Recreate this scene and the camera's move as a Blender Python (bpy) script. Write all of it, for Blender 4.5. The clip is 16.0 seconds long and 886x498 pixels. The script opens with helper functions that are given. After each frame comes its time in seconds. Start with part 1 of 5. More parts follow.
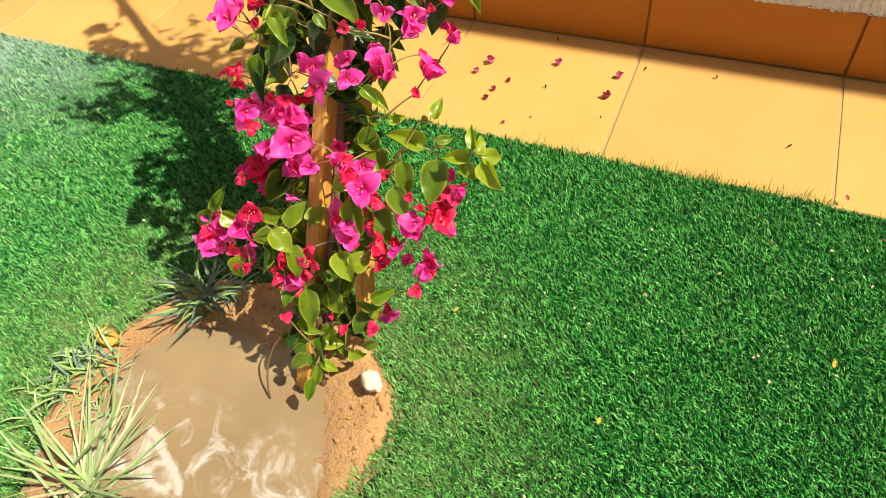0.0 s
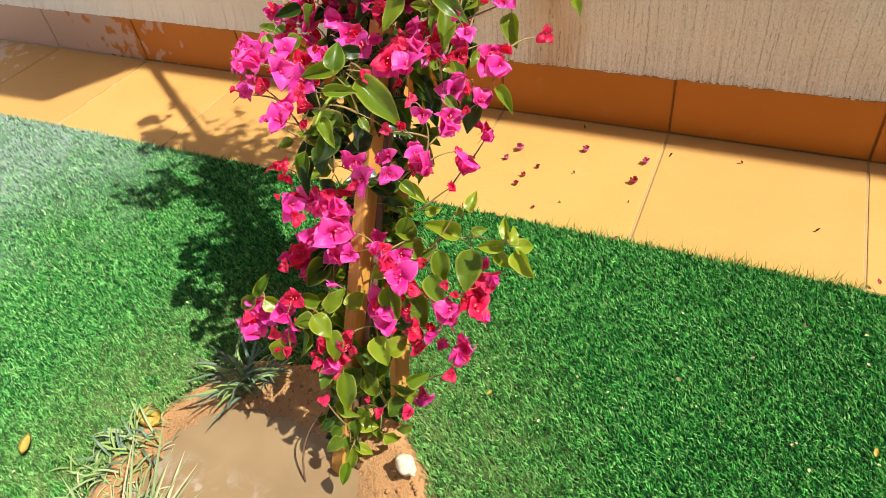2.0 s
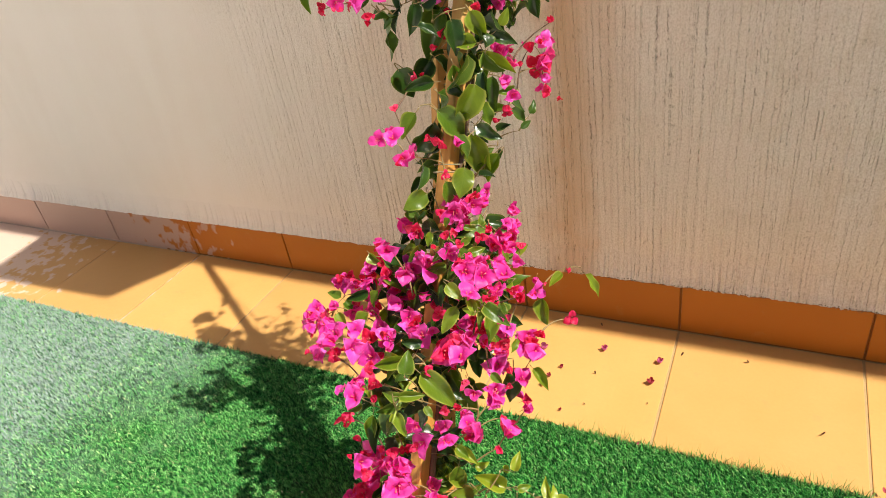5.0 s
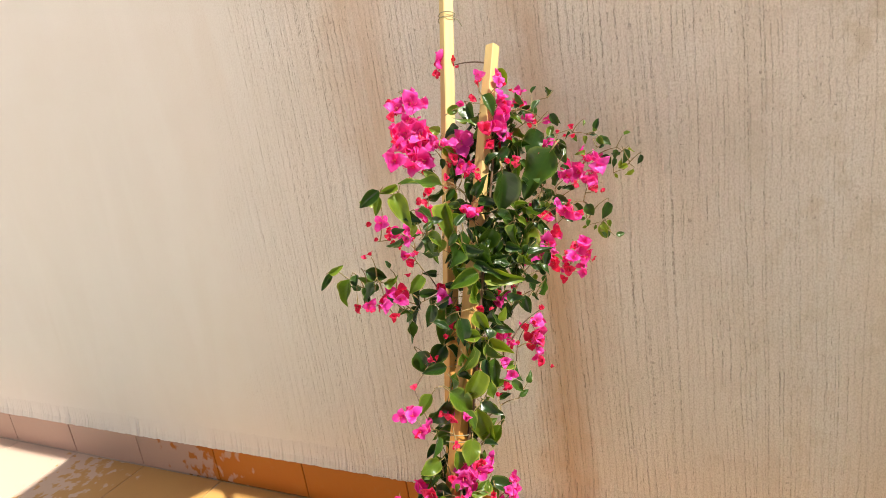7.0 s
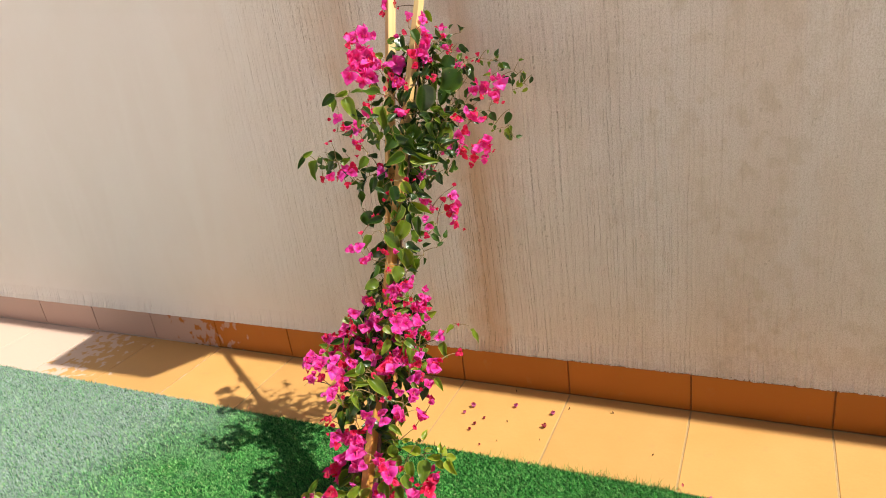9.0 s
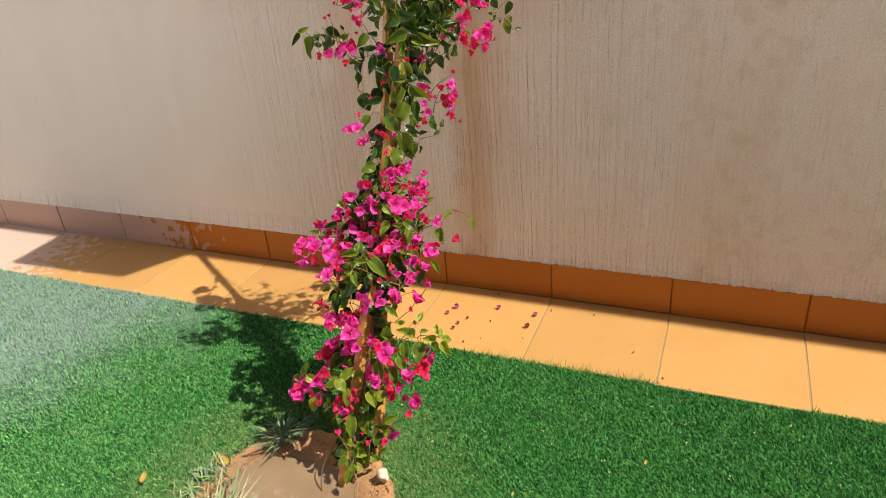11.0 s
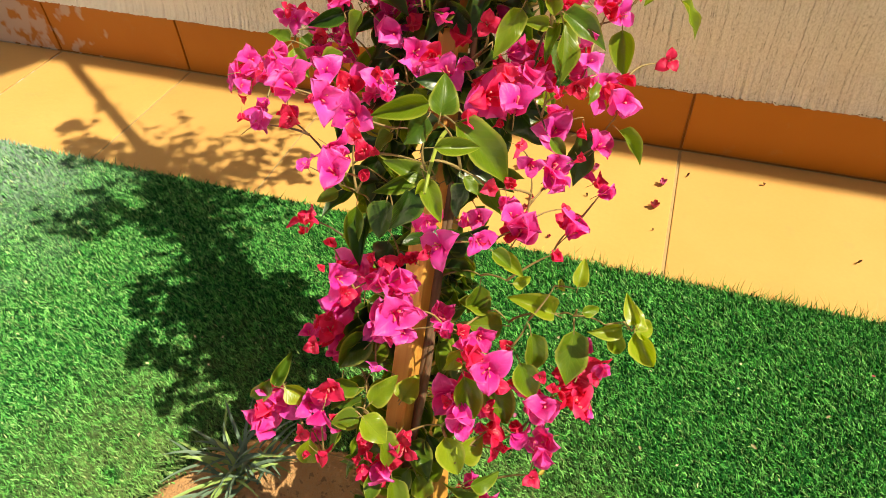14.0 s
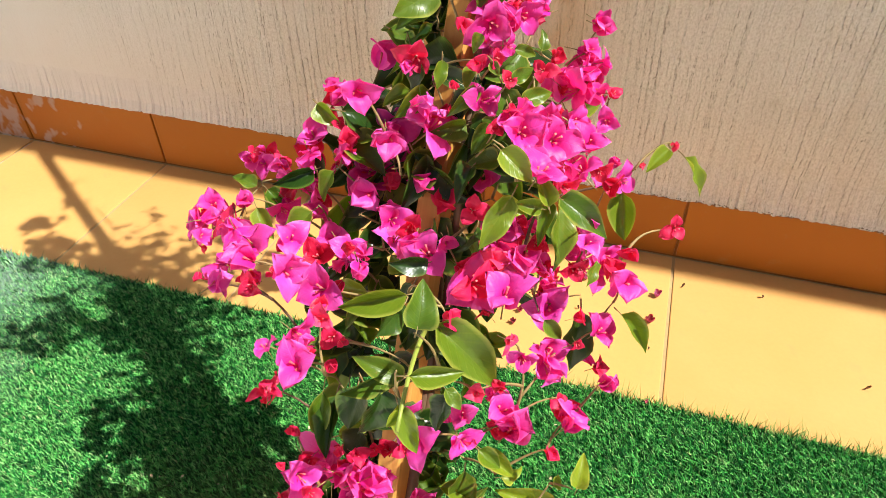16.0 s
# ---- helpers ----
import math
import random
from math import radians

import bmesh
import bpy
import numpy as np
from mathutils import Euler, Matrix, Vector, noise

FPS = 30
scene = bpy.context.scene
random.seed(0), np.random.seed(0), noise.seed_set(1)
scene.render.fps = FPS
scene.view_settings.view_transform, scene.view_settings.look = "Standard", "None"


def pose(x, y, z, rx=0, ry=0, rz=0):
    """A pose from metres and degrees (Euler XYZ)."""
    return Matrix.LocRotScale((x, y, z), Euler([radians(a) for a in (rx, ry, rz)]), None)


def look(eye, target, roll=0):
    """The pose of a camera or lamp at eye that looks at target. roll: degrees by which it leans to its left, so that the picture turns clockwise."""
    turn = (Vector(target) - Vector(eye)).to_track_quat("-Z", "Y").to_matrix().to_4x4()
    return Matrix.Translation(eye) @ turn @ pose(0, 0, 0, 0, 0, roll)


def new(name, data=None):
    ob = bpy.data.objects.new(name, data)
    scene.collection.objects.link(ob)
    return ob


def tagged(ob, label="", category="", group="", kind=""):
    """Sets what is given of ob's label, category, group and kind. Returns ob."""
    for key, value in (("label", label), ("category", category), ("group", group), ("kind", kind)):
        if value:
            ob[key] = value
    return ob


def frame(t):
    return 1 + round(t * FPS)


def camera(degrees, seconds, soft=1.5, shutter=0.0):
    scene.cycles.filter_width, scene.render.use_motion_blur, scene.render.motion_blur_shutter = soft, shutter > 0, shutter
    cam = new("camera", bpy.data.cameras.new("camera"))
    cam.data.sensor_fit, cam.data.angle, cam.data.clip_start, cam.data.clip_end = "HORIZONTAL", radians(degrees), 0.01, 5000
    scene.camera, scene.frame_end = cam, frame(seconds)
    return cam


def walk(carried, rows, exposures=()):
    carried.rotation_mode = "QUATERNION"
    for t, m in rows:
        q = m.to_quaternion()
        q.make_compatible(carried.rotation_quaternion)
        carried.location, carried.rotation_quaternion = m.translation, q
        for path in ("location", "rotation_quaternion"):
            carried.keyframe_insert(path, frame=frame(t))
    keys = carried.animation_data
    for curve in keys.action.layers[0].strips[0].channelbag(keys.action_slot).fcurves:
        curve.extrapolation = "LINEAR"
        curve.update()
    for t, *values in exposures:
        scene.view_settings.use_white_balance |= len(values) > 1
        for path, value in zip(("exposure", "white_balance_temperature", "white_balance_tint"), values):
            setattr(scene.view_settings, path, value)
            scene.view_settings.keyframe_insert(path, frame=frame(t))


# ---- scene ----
cam = camera(66.1, 16.0, soft=0.3)
PATH = [
    (0, (0.14, -1.121, 0.727), (-0.482, 0.032, -0.784), -7.2),
    (0.5, (0.135, -1.13, 0.71), (-0.535, 0.024, -0.779), -7.5),
    (1, (0.133, -1.141, 0.728), (-0.604, 0.036, -0.712), -8.2),
    (1.5, (0.138, -1.134, 0.737), (-0.594, 0.08, -0.674), -8.4),
    (2, (0.14, -1.131, 0.754), (-0.608, 0.14, -0.597), -8.7),
    (2.5, (0.136, -1.125, 0.782), (-0.641, 0.176, -0.525), -9.5),
    (3, (0.132, -1.121, 0.796), (-0.655, 0.205, -0.478), -9.4),
    (3.5, (0.129, -1.117, 0.817), (-0.661, 0.246, -0.415), -9.2),
    (3.7, (0.13, -1.117, 0.832), (-0.674, 0.267, -0.368), -9.6),
    (5.8, (0.131, -1.174, 1.011), (-0.743, 0.414, 0.166), -8.9),
    (6, (0.141, -1.183, 1.009), (-0.746, 0.449, 0.267), -9.4),
    (6.5, (0.165, -1.201, 1.083), (-0.72, 0.478, 0.454), -9.3),
    (7, (0.198, -1.234, 1.14), (-0.698, 0.463, 0.577), -8.8),
    (7.5, (0.248, -1.287, 1.173), (-0.611, 0.445, 0.664), -8.8),
    (8, (0.37, -1.4, 1.152), (-0.554, 0.286, 0.599), -10.1),
    (8.5, (0.479, -1.5, 1.147), (-0.511, 0.069, 0.398), -8.1),
    (9, (0.496, -1.613, 1.152), (-0.363, 0.039, 0.423), -8.1),
    (9.5, (0.492, -1.711, 1.136), (-0.344, -0.073, 0.349), -9.6),
    (10, (0.469, -1.755, 1.134), (-0.361, -0.117, 0.341), -8.5),
    (10.2, (0.471, -1.77, 1.113), (-0.343, -0.137, 0.294), -7.8),
    (12.3, (0.181, -1.329, 0.981), (-0.464, 0.157, -0.193), -4.4),
    (12.5, (0.129, -1.28, 0.949), (-0.499, 0.147, -0.303), -5.9),
    (13, (0.02, -1.168, 0.865), (-0.472, 0.243, -0.464), -3.7),
    (13.5, (-0.028, -1.103, 0.765), (-0.47, 0.239, -0.651), -2.2),
    (14, (-0.067, -1.037, 0.716), (-0.556, 0.305, -0.684), -2.3),
    (14.5, (-0.089, -1.001, 0.702), (-0.502, 0.394, -0.67), 0.9),
    (15, (-0.094, -0.982, 0.687), (-0.521, 0.401, -0.694), 0.1),
    (15.5, (-0.101, -0.963, 0.704), (-0.562, 0.451, -0.633), -0.0),
    (16, (-0.095, -0.936, 0.741), (-0.578, 0.522, -0.54), -0.9),
]
EXPOSURES = [(0, 0.91, 6750, 1), (0.4, 0.92, 7500, -2), (0.8, 0.88, 7200, 1), (1.2, 0.84, 6650, 4), (2.5, 0.87, 6350, 7), (3.5, 0.96, 6150, 9), (6, 0.82, 6500, 11), (6.5, 0.93, 6450, 10),
             (7.5, 0.98, 6300, 9), (8, 0.92, 6300, 10), (9, 0.70, 6300, 12), (10, 0.48, 6300, 13), (12.5, 0.64, 6400, 13), (13.4, 0.86, 6300, 8), (13.8, 0.91, 7500, 1), (14.1, 0.94, 7500, 2),
             (14.5, 1.00, 6500, 5), (15, 1.03, 6200, 6), (16, 1.10, 6100, 8)]
walk(cam, [(t, look(eye, target, roll)) for t, eye, target, roll in PATH], EXPOSURES)

# ---- world and sun ----
SUN_WAY = Vector((-0.68, -0.021, -1.0)).normalized()      # the way sunlight travels
world = bpy.data.worlds.new("sky")
scene.world = world
world.use_nodes = True
wn, wl = world.node_tree.nodes, world.node_tree.links
sky = wn.new("ShaderNodeTexSky")
sky.sky_type = "NISHITA"
sky.sun_disc = False
sky.sun_elevation = math.asin(-SUN_WAY.z)
sky.sun_rotation = math.atan2(-SUN_WAY.x, -SUN_WAY.y)
sky.dust_density = 2.0
wl.new(sky.outputs[0], wn["Background"].inputs[0])
wn["Background"].inputs[1].default_value = 0.036
sun_data = bpy.data.lights.new("sun", "SUN")
sun_data.energy, sun_data.angle, sun_data.color = 4.05, radians(0.55), (1.0, 0.93, 0.82)
sun = new("sun", sun_data)
sun.matrix_world = Matrix.Translation((3, 0, 4)) @ SUN_WAY.to_track_quat("-Z", "Y").to_matrix().to_4x4()

# ---- materials ----


def mat(name):
    m = bpy.data.materials.new(name)
    m.use_nodes = True
    return m, m.node_tree.nodes, m.node_tree.links, m.node_tree.nodes["Principled BSDF"]


def node(nodes, kind, **values):
    n = nodes.new("ShaderNode" + kind)
    for key, value in values.items():
        n.inputs[key.replace("_", " ")].default_value = value
    return n


def ramp(nodes, stops):
    r = nodes.new("ShaderNodeValToRGB")
    while len(r.color_ramp.elements) < len(stops):
        r.color_ramp.elements.new(0.5)
    for e, (at, c) in zip(r.color_ramp.elements, stops):
        e.position, e.color = at, (*c, 1) if len(c) == 3 else c
    return r


def mixer(nodes, links, fac, a, b, mode="MIX"):
    """Mixes two colours; fac, a and b are sockets or values."""
    m = nodes.new("ShaderNodeMix")
    m.data_type, m.blend_type = "RGBA", mode
    for i, v in ((0, fac), (6, a), (7, b)):
        if isinstance(v, bpy.types.NodeSocket):
            links.new(v, m.inputs[i])
        else:
            m.inputs[i].default_value = (*v, 1) if isinstance(v, tuple) else v
    return m.outputs[2]


def maths(nodes, links, op, a, b=0.5, c=0.0, clamp=False):
    m = nodes.new("ShaderNodeMath")
    m.operation, m.use_clamp = op, clamp
    for i, v in ((0, a), (1, b), (2, c)):
        if isinstance(v, bpy.types.NodeSocket):
            links.new(v, m.inputs[i])
        else:
            m.inputs[i].default_value = v
    return m.outputs[0]


def place(nodes, links, scale=(1, 1, 1)):
    """World position, scaled axis by axis."""
    g = nodes.new("ShaderNodeNewGeometry")
    v = nodes.new("ShaderNodeVectorMath")
    v.operation = "MULTIPLY"
    v.inputs[1].default_value = scale
    links.new(g.outputs["Position"], v.inputs[0])
    return v.outputs[0]


def noisy(nodes, links, vector, scale, detail=3.0, rough=0.55, distort=0.0):
    n = node(nodes, "TexNoise", Scale=scale, Detail=detail, Roughness=rough, Distortion=distort)
    links.new(vector, n.inputs["Vector"])
    return n.outputs["Fac"]


def bump(nodes, links, bsdf, height, strength, distance, normal=None):
    b = node(nodes, "Bump", Strength=strength, Distance=distance)
    links.new(height, b.inputs["Height"])
    if normal is not None:
        links.new(normal, b.inputs["Normal"])
    links.new(b.outputs[0], bsdf.inputs["Normal"])
    return b.outputs[0]


def splotch_mask(nodes, links, edge, soft):
    """Whitish splotches: full far along -x, broken up near the edge."""
    g = nodes.new("ShaderNodeNewGeometry")
    s = nodes.new("ShaderNodeSeparateXYZ")
    links.new(g.outputs["Position"], s.inputs[0])
    near = maths(nodes, links, "MULTIPLY_ADD", s.outputs["X"], -1 / soft, edge / soft)
    blot = noisy(nodes, links, place(nodes, links, (1, 1, 0.8)), 30, 2.0, 0.5)
    blot = maths(nodes, links, "MULTIPLY_ADD", blot, 3.4, -1.7)
    return maths(nodes, links, "MULTIPLY_ADD", maths(nodes, links, "ADD", near, blot), 3.5, 0.2, True)


def make_glazed(name, low, high, whiteness, edge, whitish=(0.66, 0.50, 0.42)):
    m, n, l, p = mat(name)
    pos = place(n, l)
    broad = noisy(n, l, pos, 5, 3)
    fine = noisy(n, l, pos, 160, 3)
    c = mixer(n, l, broad, low, high)
    info = n.new("ShaderNodeObjectInfo")
    tone = maths(n, l, "MULTIPLY_ADD", info.outputs["Random"], 0.16, 0.92)
    hsv = n.new("ShaderNodeHueSaturation")
    l.new(tone, hsv.inputs["Value"])
    l.new(c, hsv.inputs["Color"])
    c = mixer(n, l, maths(n, l, "MULTIPLY", fine, 0.16), hsv.outputs[0], (0.30, 0.16, 0.05))
    dirt = ramp(n, [(0.60, (0, 0, 0)), (0.78, (1, 1, 1))])
    l.new(noisy(n, l, pos, 22, 5, 0.65), dirt.inputs[0])
    c = mixer(n, l, maths(n, l, "MULTIPLY", dirt.outputs[0], 0.28), c, (0.36, 0.23, 0.11))
    white = splotch_mask(n, l, edge, 0.30)
    c = mixer(n, l, maths(n, l, "MULTIPLY", white, whiteness), c, whitish)
    l.new(c, p.inputs["Base Color"])
    l.new(maths(n, l, "MULTIPLY_ADD", broad, 0.22, 0.32), p.inputs["Roughness"])
    p.inputs["Specular IOR Level"].default_value = 0.42
    bump(n, l, p, noisy(n, l, pos, 55, 4), 0.22, 0.002)
    return m


TILE = make_glazed("glazed_clay", (0.550, 0.292, 0.082), (0.640, 0.368, 0.122), 0.80, -1.80, (0.62, 0.49, 0.42))
SKIRTING = make_glazed("skirting_clay", (0.37, 0.097, 0.003), (0.45, 0.142, 0.005), 0.70, -1.34, (0.47, 0.37, 0.34))


def make_grout(name, low, high):
    m, n, l, p = mat(name)
    f = noisy(n, l, place(n, l), 90, 4)
    white = splotch_mask(n, l, -1.34, 0.30)
    l.new(mixer(n, l, maths(n, l, "MULTIPLY", white, 0.8), mixer(n, l, f, low, high), (0.55, 0.46, 0.40)), p.inputs["Base Color"])
    p.inputs["Roughness"].default_value = 0.95
    bump(n, l, p, f, 0.5, 0.003)
    return m


GROUT = make_grout("grout", (0.33, 0.22, 0.09), (0.48, 0.34, 0.16))
GROUT_DARK = make_grout("skirting_grout", (0.22, 0.085, 0.018), (0.33, 0.13, 0.035))


def make_render():
    """Scratched wall render: upright combed rows of beads and pits, smoother to the west, with rusty and grey streaks."""
    m, n, l, p = mat("combed_render")
    pos = place(n, l)
    g = n.new("ShaderNodeNewGeometry")
    s = n.new("ShaderNodeSeparateXYZ")
    l.new(g.outputs["Position"], s.inputs[0])
    x, z = s.outputs["X"], s.outputs["Z"]
    grain = noisy(n, l, place(n, l, (1, 1, 0.7)), 330, 3, 0.75)
    broad = noisy(n, l, pos, 1.7, 4, 0.6, 0.4)
    patch = noisy(n, l, pos, 11, 4, 0.6)
    streak = noisy(n, l, place(n, l, (26, 1, 1.1)), 1.0, 3, 0.55, 0.3)
    tone = ramp(n, [(0.36, (0.83, 0.705, 0.60)), (0.50, (0.87, 0.770, 0.69)), (0.66, (0.89, 0.815, 0.76))])
    l.new(broad, tone.inputs[0])
    c = mixer(n, l, maths(n, l, "MULTIPLY_ADD", patch, 0.8, -0.32, True), tone.outputs[0], (0.82, 0.70, 0.56))
    c = mixer(n, l, maths(n, l, "MULTIPLY", streak, 0.25), c, (0.74, 0.61, 0.48))
    tanned = maths(n, l, "MULTIPLY_ADD", maths(n, l, "ADD", x, maths(n, l, "MULTIPLY", patch, 0.8)), 1.3, 0.75, True)
    c = mixer(n, l, maths(n, l, "MULTIPLY", tanned, 0.12), c, (0.80, 0.66, 0.51))
    pale = maths(n, l, "MULTIPLY_ADD", maths(n, l, "ADD", x, maths(n, l, "MULTIPLY", broad, 0.8)), -1.1, -0.15, True)
    c = mixer(n, l, maths(n, l, "MULTIPLY", pale, 0.65), c, (0.85, 0.81, 0.765))
    wash = ramp(n, [(0.52, (0, 0, 0)), (0.66, (1, 1, 1))])
    l.new(noisy(n, l, place(n, l, (6, 1, 1.3)), 1.0, 3, 0.5, 0.8), wash.inputs[0])
    c = mixer(n, l, maths(n, l, "MULTIPLY", wash.outputs[0], 0.45), c, (0.88, 0.82, 0.76))
    # rusty run-off behind and beside the plant
    sway = maths(n, l, "MULTIPLY_ADD", patch, 0.12, -0.06)
    for mid, slim, low, high, much in ((-0.225, 15.0, -0.3, 3.0, 0.88), (-0.195, 9.0, 0.62, 0.50, 0.75), (-0.58, 9.0, 1.0, 1.0, 0.55), (0.50, 4.5, -1.0, 3.0, 0.30)):
        run = maths(n, l, "ABSOLUTE", maths(n, l, "ADD", maths(n, l, "ADD", x, -mid), sway))
        run = maths(n, l, "SUBTRACT", 1.0, maths(n, l, "MULTIPLY", run, slim), clamp=True)
        tall = maths(n, l, "MULTIPLY_ADD", maths(n, l, "ABSOLUTE", maths(n, l, "SUBTRACT", z, low)), -1 / high, 1.0, True)
        run = maths(n, l, "MULTIPLY", run, maths(n, l, "MULTIPLY_ADD", streak, 1.6, 0.10, True))
        c = mixer(n, l, maths(n, l, "MULTIPLY", maths(n, l, "MULTIPLY", run, tall), much), c, (0.60, 0.33, 0.155))
    # mossy brown blotches
    moss = ramp(n, [(0.54, (0, 0, 0)), (0.70, (1, 1, 1))])
    l.new(noisy(n, l, place(n, l, (1.6, 1, 0.9)), 2.6, 5, 0.68), moss.inputs[0])
    speck = maths(n, l, "MULTIPLY", maths(n, l, "MULTIPLY", moss.outputs[0], maths(n, l, "MULTIPLY_ADD", x, 1.6, 1.5, True)), maths(n, l, "MULTIPLY_ADD", noisy(n, l, pos, 60, 3, 0.7), 2.0, -0.6, True))
    c = mixer(n, l, maths(n, l, "MULTIPLY", speck, 0.62), c, (0.48, 0.36, 0.23))
    # rows of the comb, each drawn a little off its place, broken into beads along its length
    bend = maths(n, l, "MULTIPLY_ADD", noisy(n, l, place(n, l, (5, 1, 1.6)), 1.0, 3), 0.030, x)
    bend = maths(n, l, "ADD", bend, maths(n, l, "MULTIPLY_ADD", noisy(n, l, pos, 130, 2, 0.6), 0.005, -0.0025))
    rows = []
    for pitch, half, seed in ((0.0122, 0.088, 3.0), (0.0190, 0.055, 8.0)):
        u = maths(n, l, "MULTIPLY", bend, 1 / pitch)
        cell = maths(n, l, "FLOOR", u)
        pick = n.new("ShaderNodeTexWhiteNoise")
        pick.noise_dimensions = "1D"
        l.new(maths(n, l, "ADD", cell, seed), pick.inputs["W"])
        mid = maths(n, l, "MULTIPLY_ADD", pick.outputs["Value"], 0.62, 0.19)
        away = maths(n, l, "ABSOLUTE", maths(n, l, "SUBTRACT", maths(n, l, "FRACT", u), mid))
        line = maths(n, l, "SUBTRACT", 1.0, maths(n, l, "MULTIPLY", away, 1 / half), clamp=True)
        lane = n.new("ShaderNodeCombineXYZ")
        l.new(maths(n, l, "MULTIPLY", cell, 7.31), lane.inputs[0])
        l.new(z, lane.inputs[2])
        here = maths(n, l, "MULTIPLY_ADD", noisy(n, l, lane.outputs[0], 3.5, 3, 0.6), 4.5, -1.55, True)
        bead = maths(n, l, "MULTIPLY_ADD", noisy(n, l, lane.outputs[0], 110, 3, 0.7), 5.0, -2.25, True)
        rows.append(maths(n, l, "MULTIPLY", line, maths(n, l, "MULTIPLY", here, bead)))
    groove = maths(n, l, "MAXIMUM", rows[0], rows[1])
    west = maths(n, l, "MULTIPLY_ADD", maths(n, l, "ADD", x, maths(n, l, "MULTIPLY", broad, 0.9)), 2.6, 1.65, True)
    east = maths(n, l, "MULTIPLY_ADD", maths(n, l, "ADD", x, maths(n, l, "MULTIPLY", broad, 0.5)), -2.0, 1.5, True)
    worn = maths(n, l, "MULTIPLY", maths(n, l, "MULTIPLY_ADD", west, 0.92, 0.08), maths(n, l, "MULTIPLY_ADD", east, 0.75, 0.25))
    bands = noisy(n, l, place(n, l, (11, 1, 1.0)), 1.0, 4, 0.65, 0.5)
    groove = maths(n, l, "MULTIPLY", maths(n, l, "MULTIPLY", groove, worn), maths(n, l, "MULTIPLY_ADD", bands, 3.6, -1.05, True))
    # olive-brown mottling on the eastern stretch
    mottle = ramp(n, [(0.50, (0, 0, 0)), (0.62, (1, 1, 1))])
    l.new(noisy(n, l, place(n, l, (1, 1, 0.8)), 24, 4, 0.6), mottle.inputs[0])
    where = maths(n, l, "MULTIPLY_ADD", maths(n, l, "ABSOLUTE", maths(n, l, "ADD", x, -0.45)), -2.2, 1.05, True)
    where = maths(n, l, "MULTIPLY", where, maths(n, l, "MULTIPLY_ADD", broad, 3.0, -0.9, True))
    c = mixer(n, l, maths(n, l, "MULTIPLY", maths(n, l, "MULTIPLY", mottle.outputs[0], where), 0.55), c, (0.58, 0.44, 0.27))
    pits = ramp(n, [(0.67, (0, 0, 0)), (0.73, (1, 1, 1))])
    l.new(noisy(n, l, place(n, l, (1, 1, 0.6)), 190, 2, 0.5), pits.inputs[0])
    pitted = maths(n, l, "MULTIPLY", pits.outputs[0], maths(n, l, "MULTIPLY", maths(n, l, "MULTIPLY_ADD", patch, 3.0, -1.1, True), maths(n, l, "MULTIPLY_ADD", west, 0.8, 0.2)))
    groove = maths(n, l, "MAXIMUM", groove, maths(n, l, "MULTIPLY", pitted, 0.55))
    c = mixer(n, l, maths(n, l, "MULTIPLY", groove, 0.72), c, (0.36, 0.24, 0.14))
    c = mixer(n, l, maths(n, l, "MULTIPLY", maths(n, l, "MULTIPLY_ADD", grain, 4.6, -1.95, True), maths(n, l, "MULTIPLY_ADD", west, 0.42, 0.06)), c, (0.52, 0.40, 0.28))
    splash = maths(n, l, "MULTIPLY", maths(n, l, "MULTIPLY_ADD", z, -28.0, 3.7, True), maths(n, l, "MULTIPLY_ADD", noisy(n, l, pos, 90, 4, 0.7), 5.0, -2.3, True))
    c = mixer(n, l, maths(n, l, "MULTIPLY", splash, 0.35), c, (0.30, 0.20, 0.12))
    l.new(c, p.inputs["Base Color"])
    p.inputs["Roughness"].default_value = 0.95
    p.inputs["Specular IOR Level"].default_value = 0.15
    ribs = n.new("ShaderNodeTexNoise")
    ribs.inputs["Scale"].default_value, ribs.inputs["Detail"].default_value = 1.0, 4.0
    flow = n.new("ShaderNodeCombineXYZ")
    l.new(maths(n, l, "MULTIPLY", bend, 150.0), flow.inputs[0])
    l.new(maths(n, l, "MULTIPLY", z, 7.0), flow.inputs[2])
    l.new(flow.outputs[0], ribs.inputs["Vector"])
    groove = maths(n, l, "SUBTRACT", groove, maths(n, l, "MULTIPLY", ribs.outputs["Fac"], maths(n, l, "MULTIPLY_ADD", west, 0.75, 0.10)))
    comb = maths(n, l, "SUBTRACT", maths(n, l, "MULTIPLY", grain, maths(n, l, "MULTIPLY_ADD", west, 0.20, 0.08)), groove)
    bump(n, l, p, comb, 1.0, 0.0042)
    return m


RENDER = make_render()


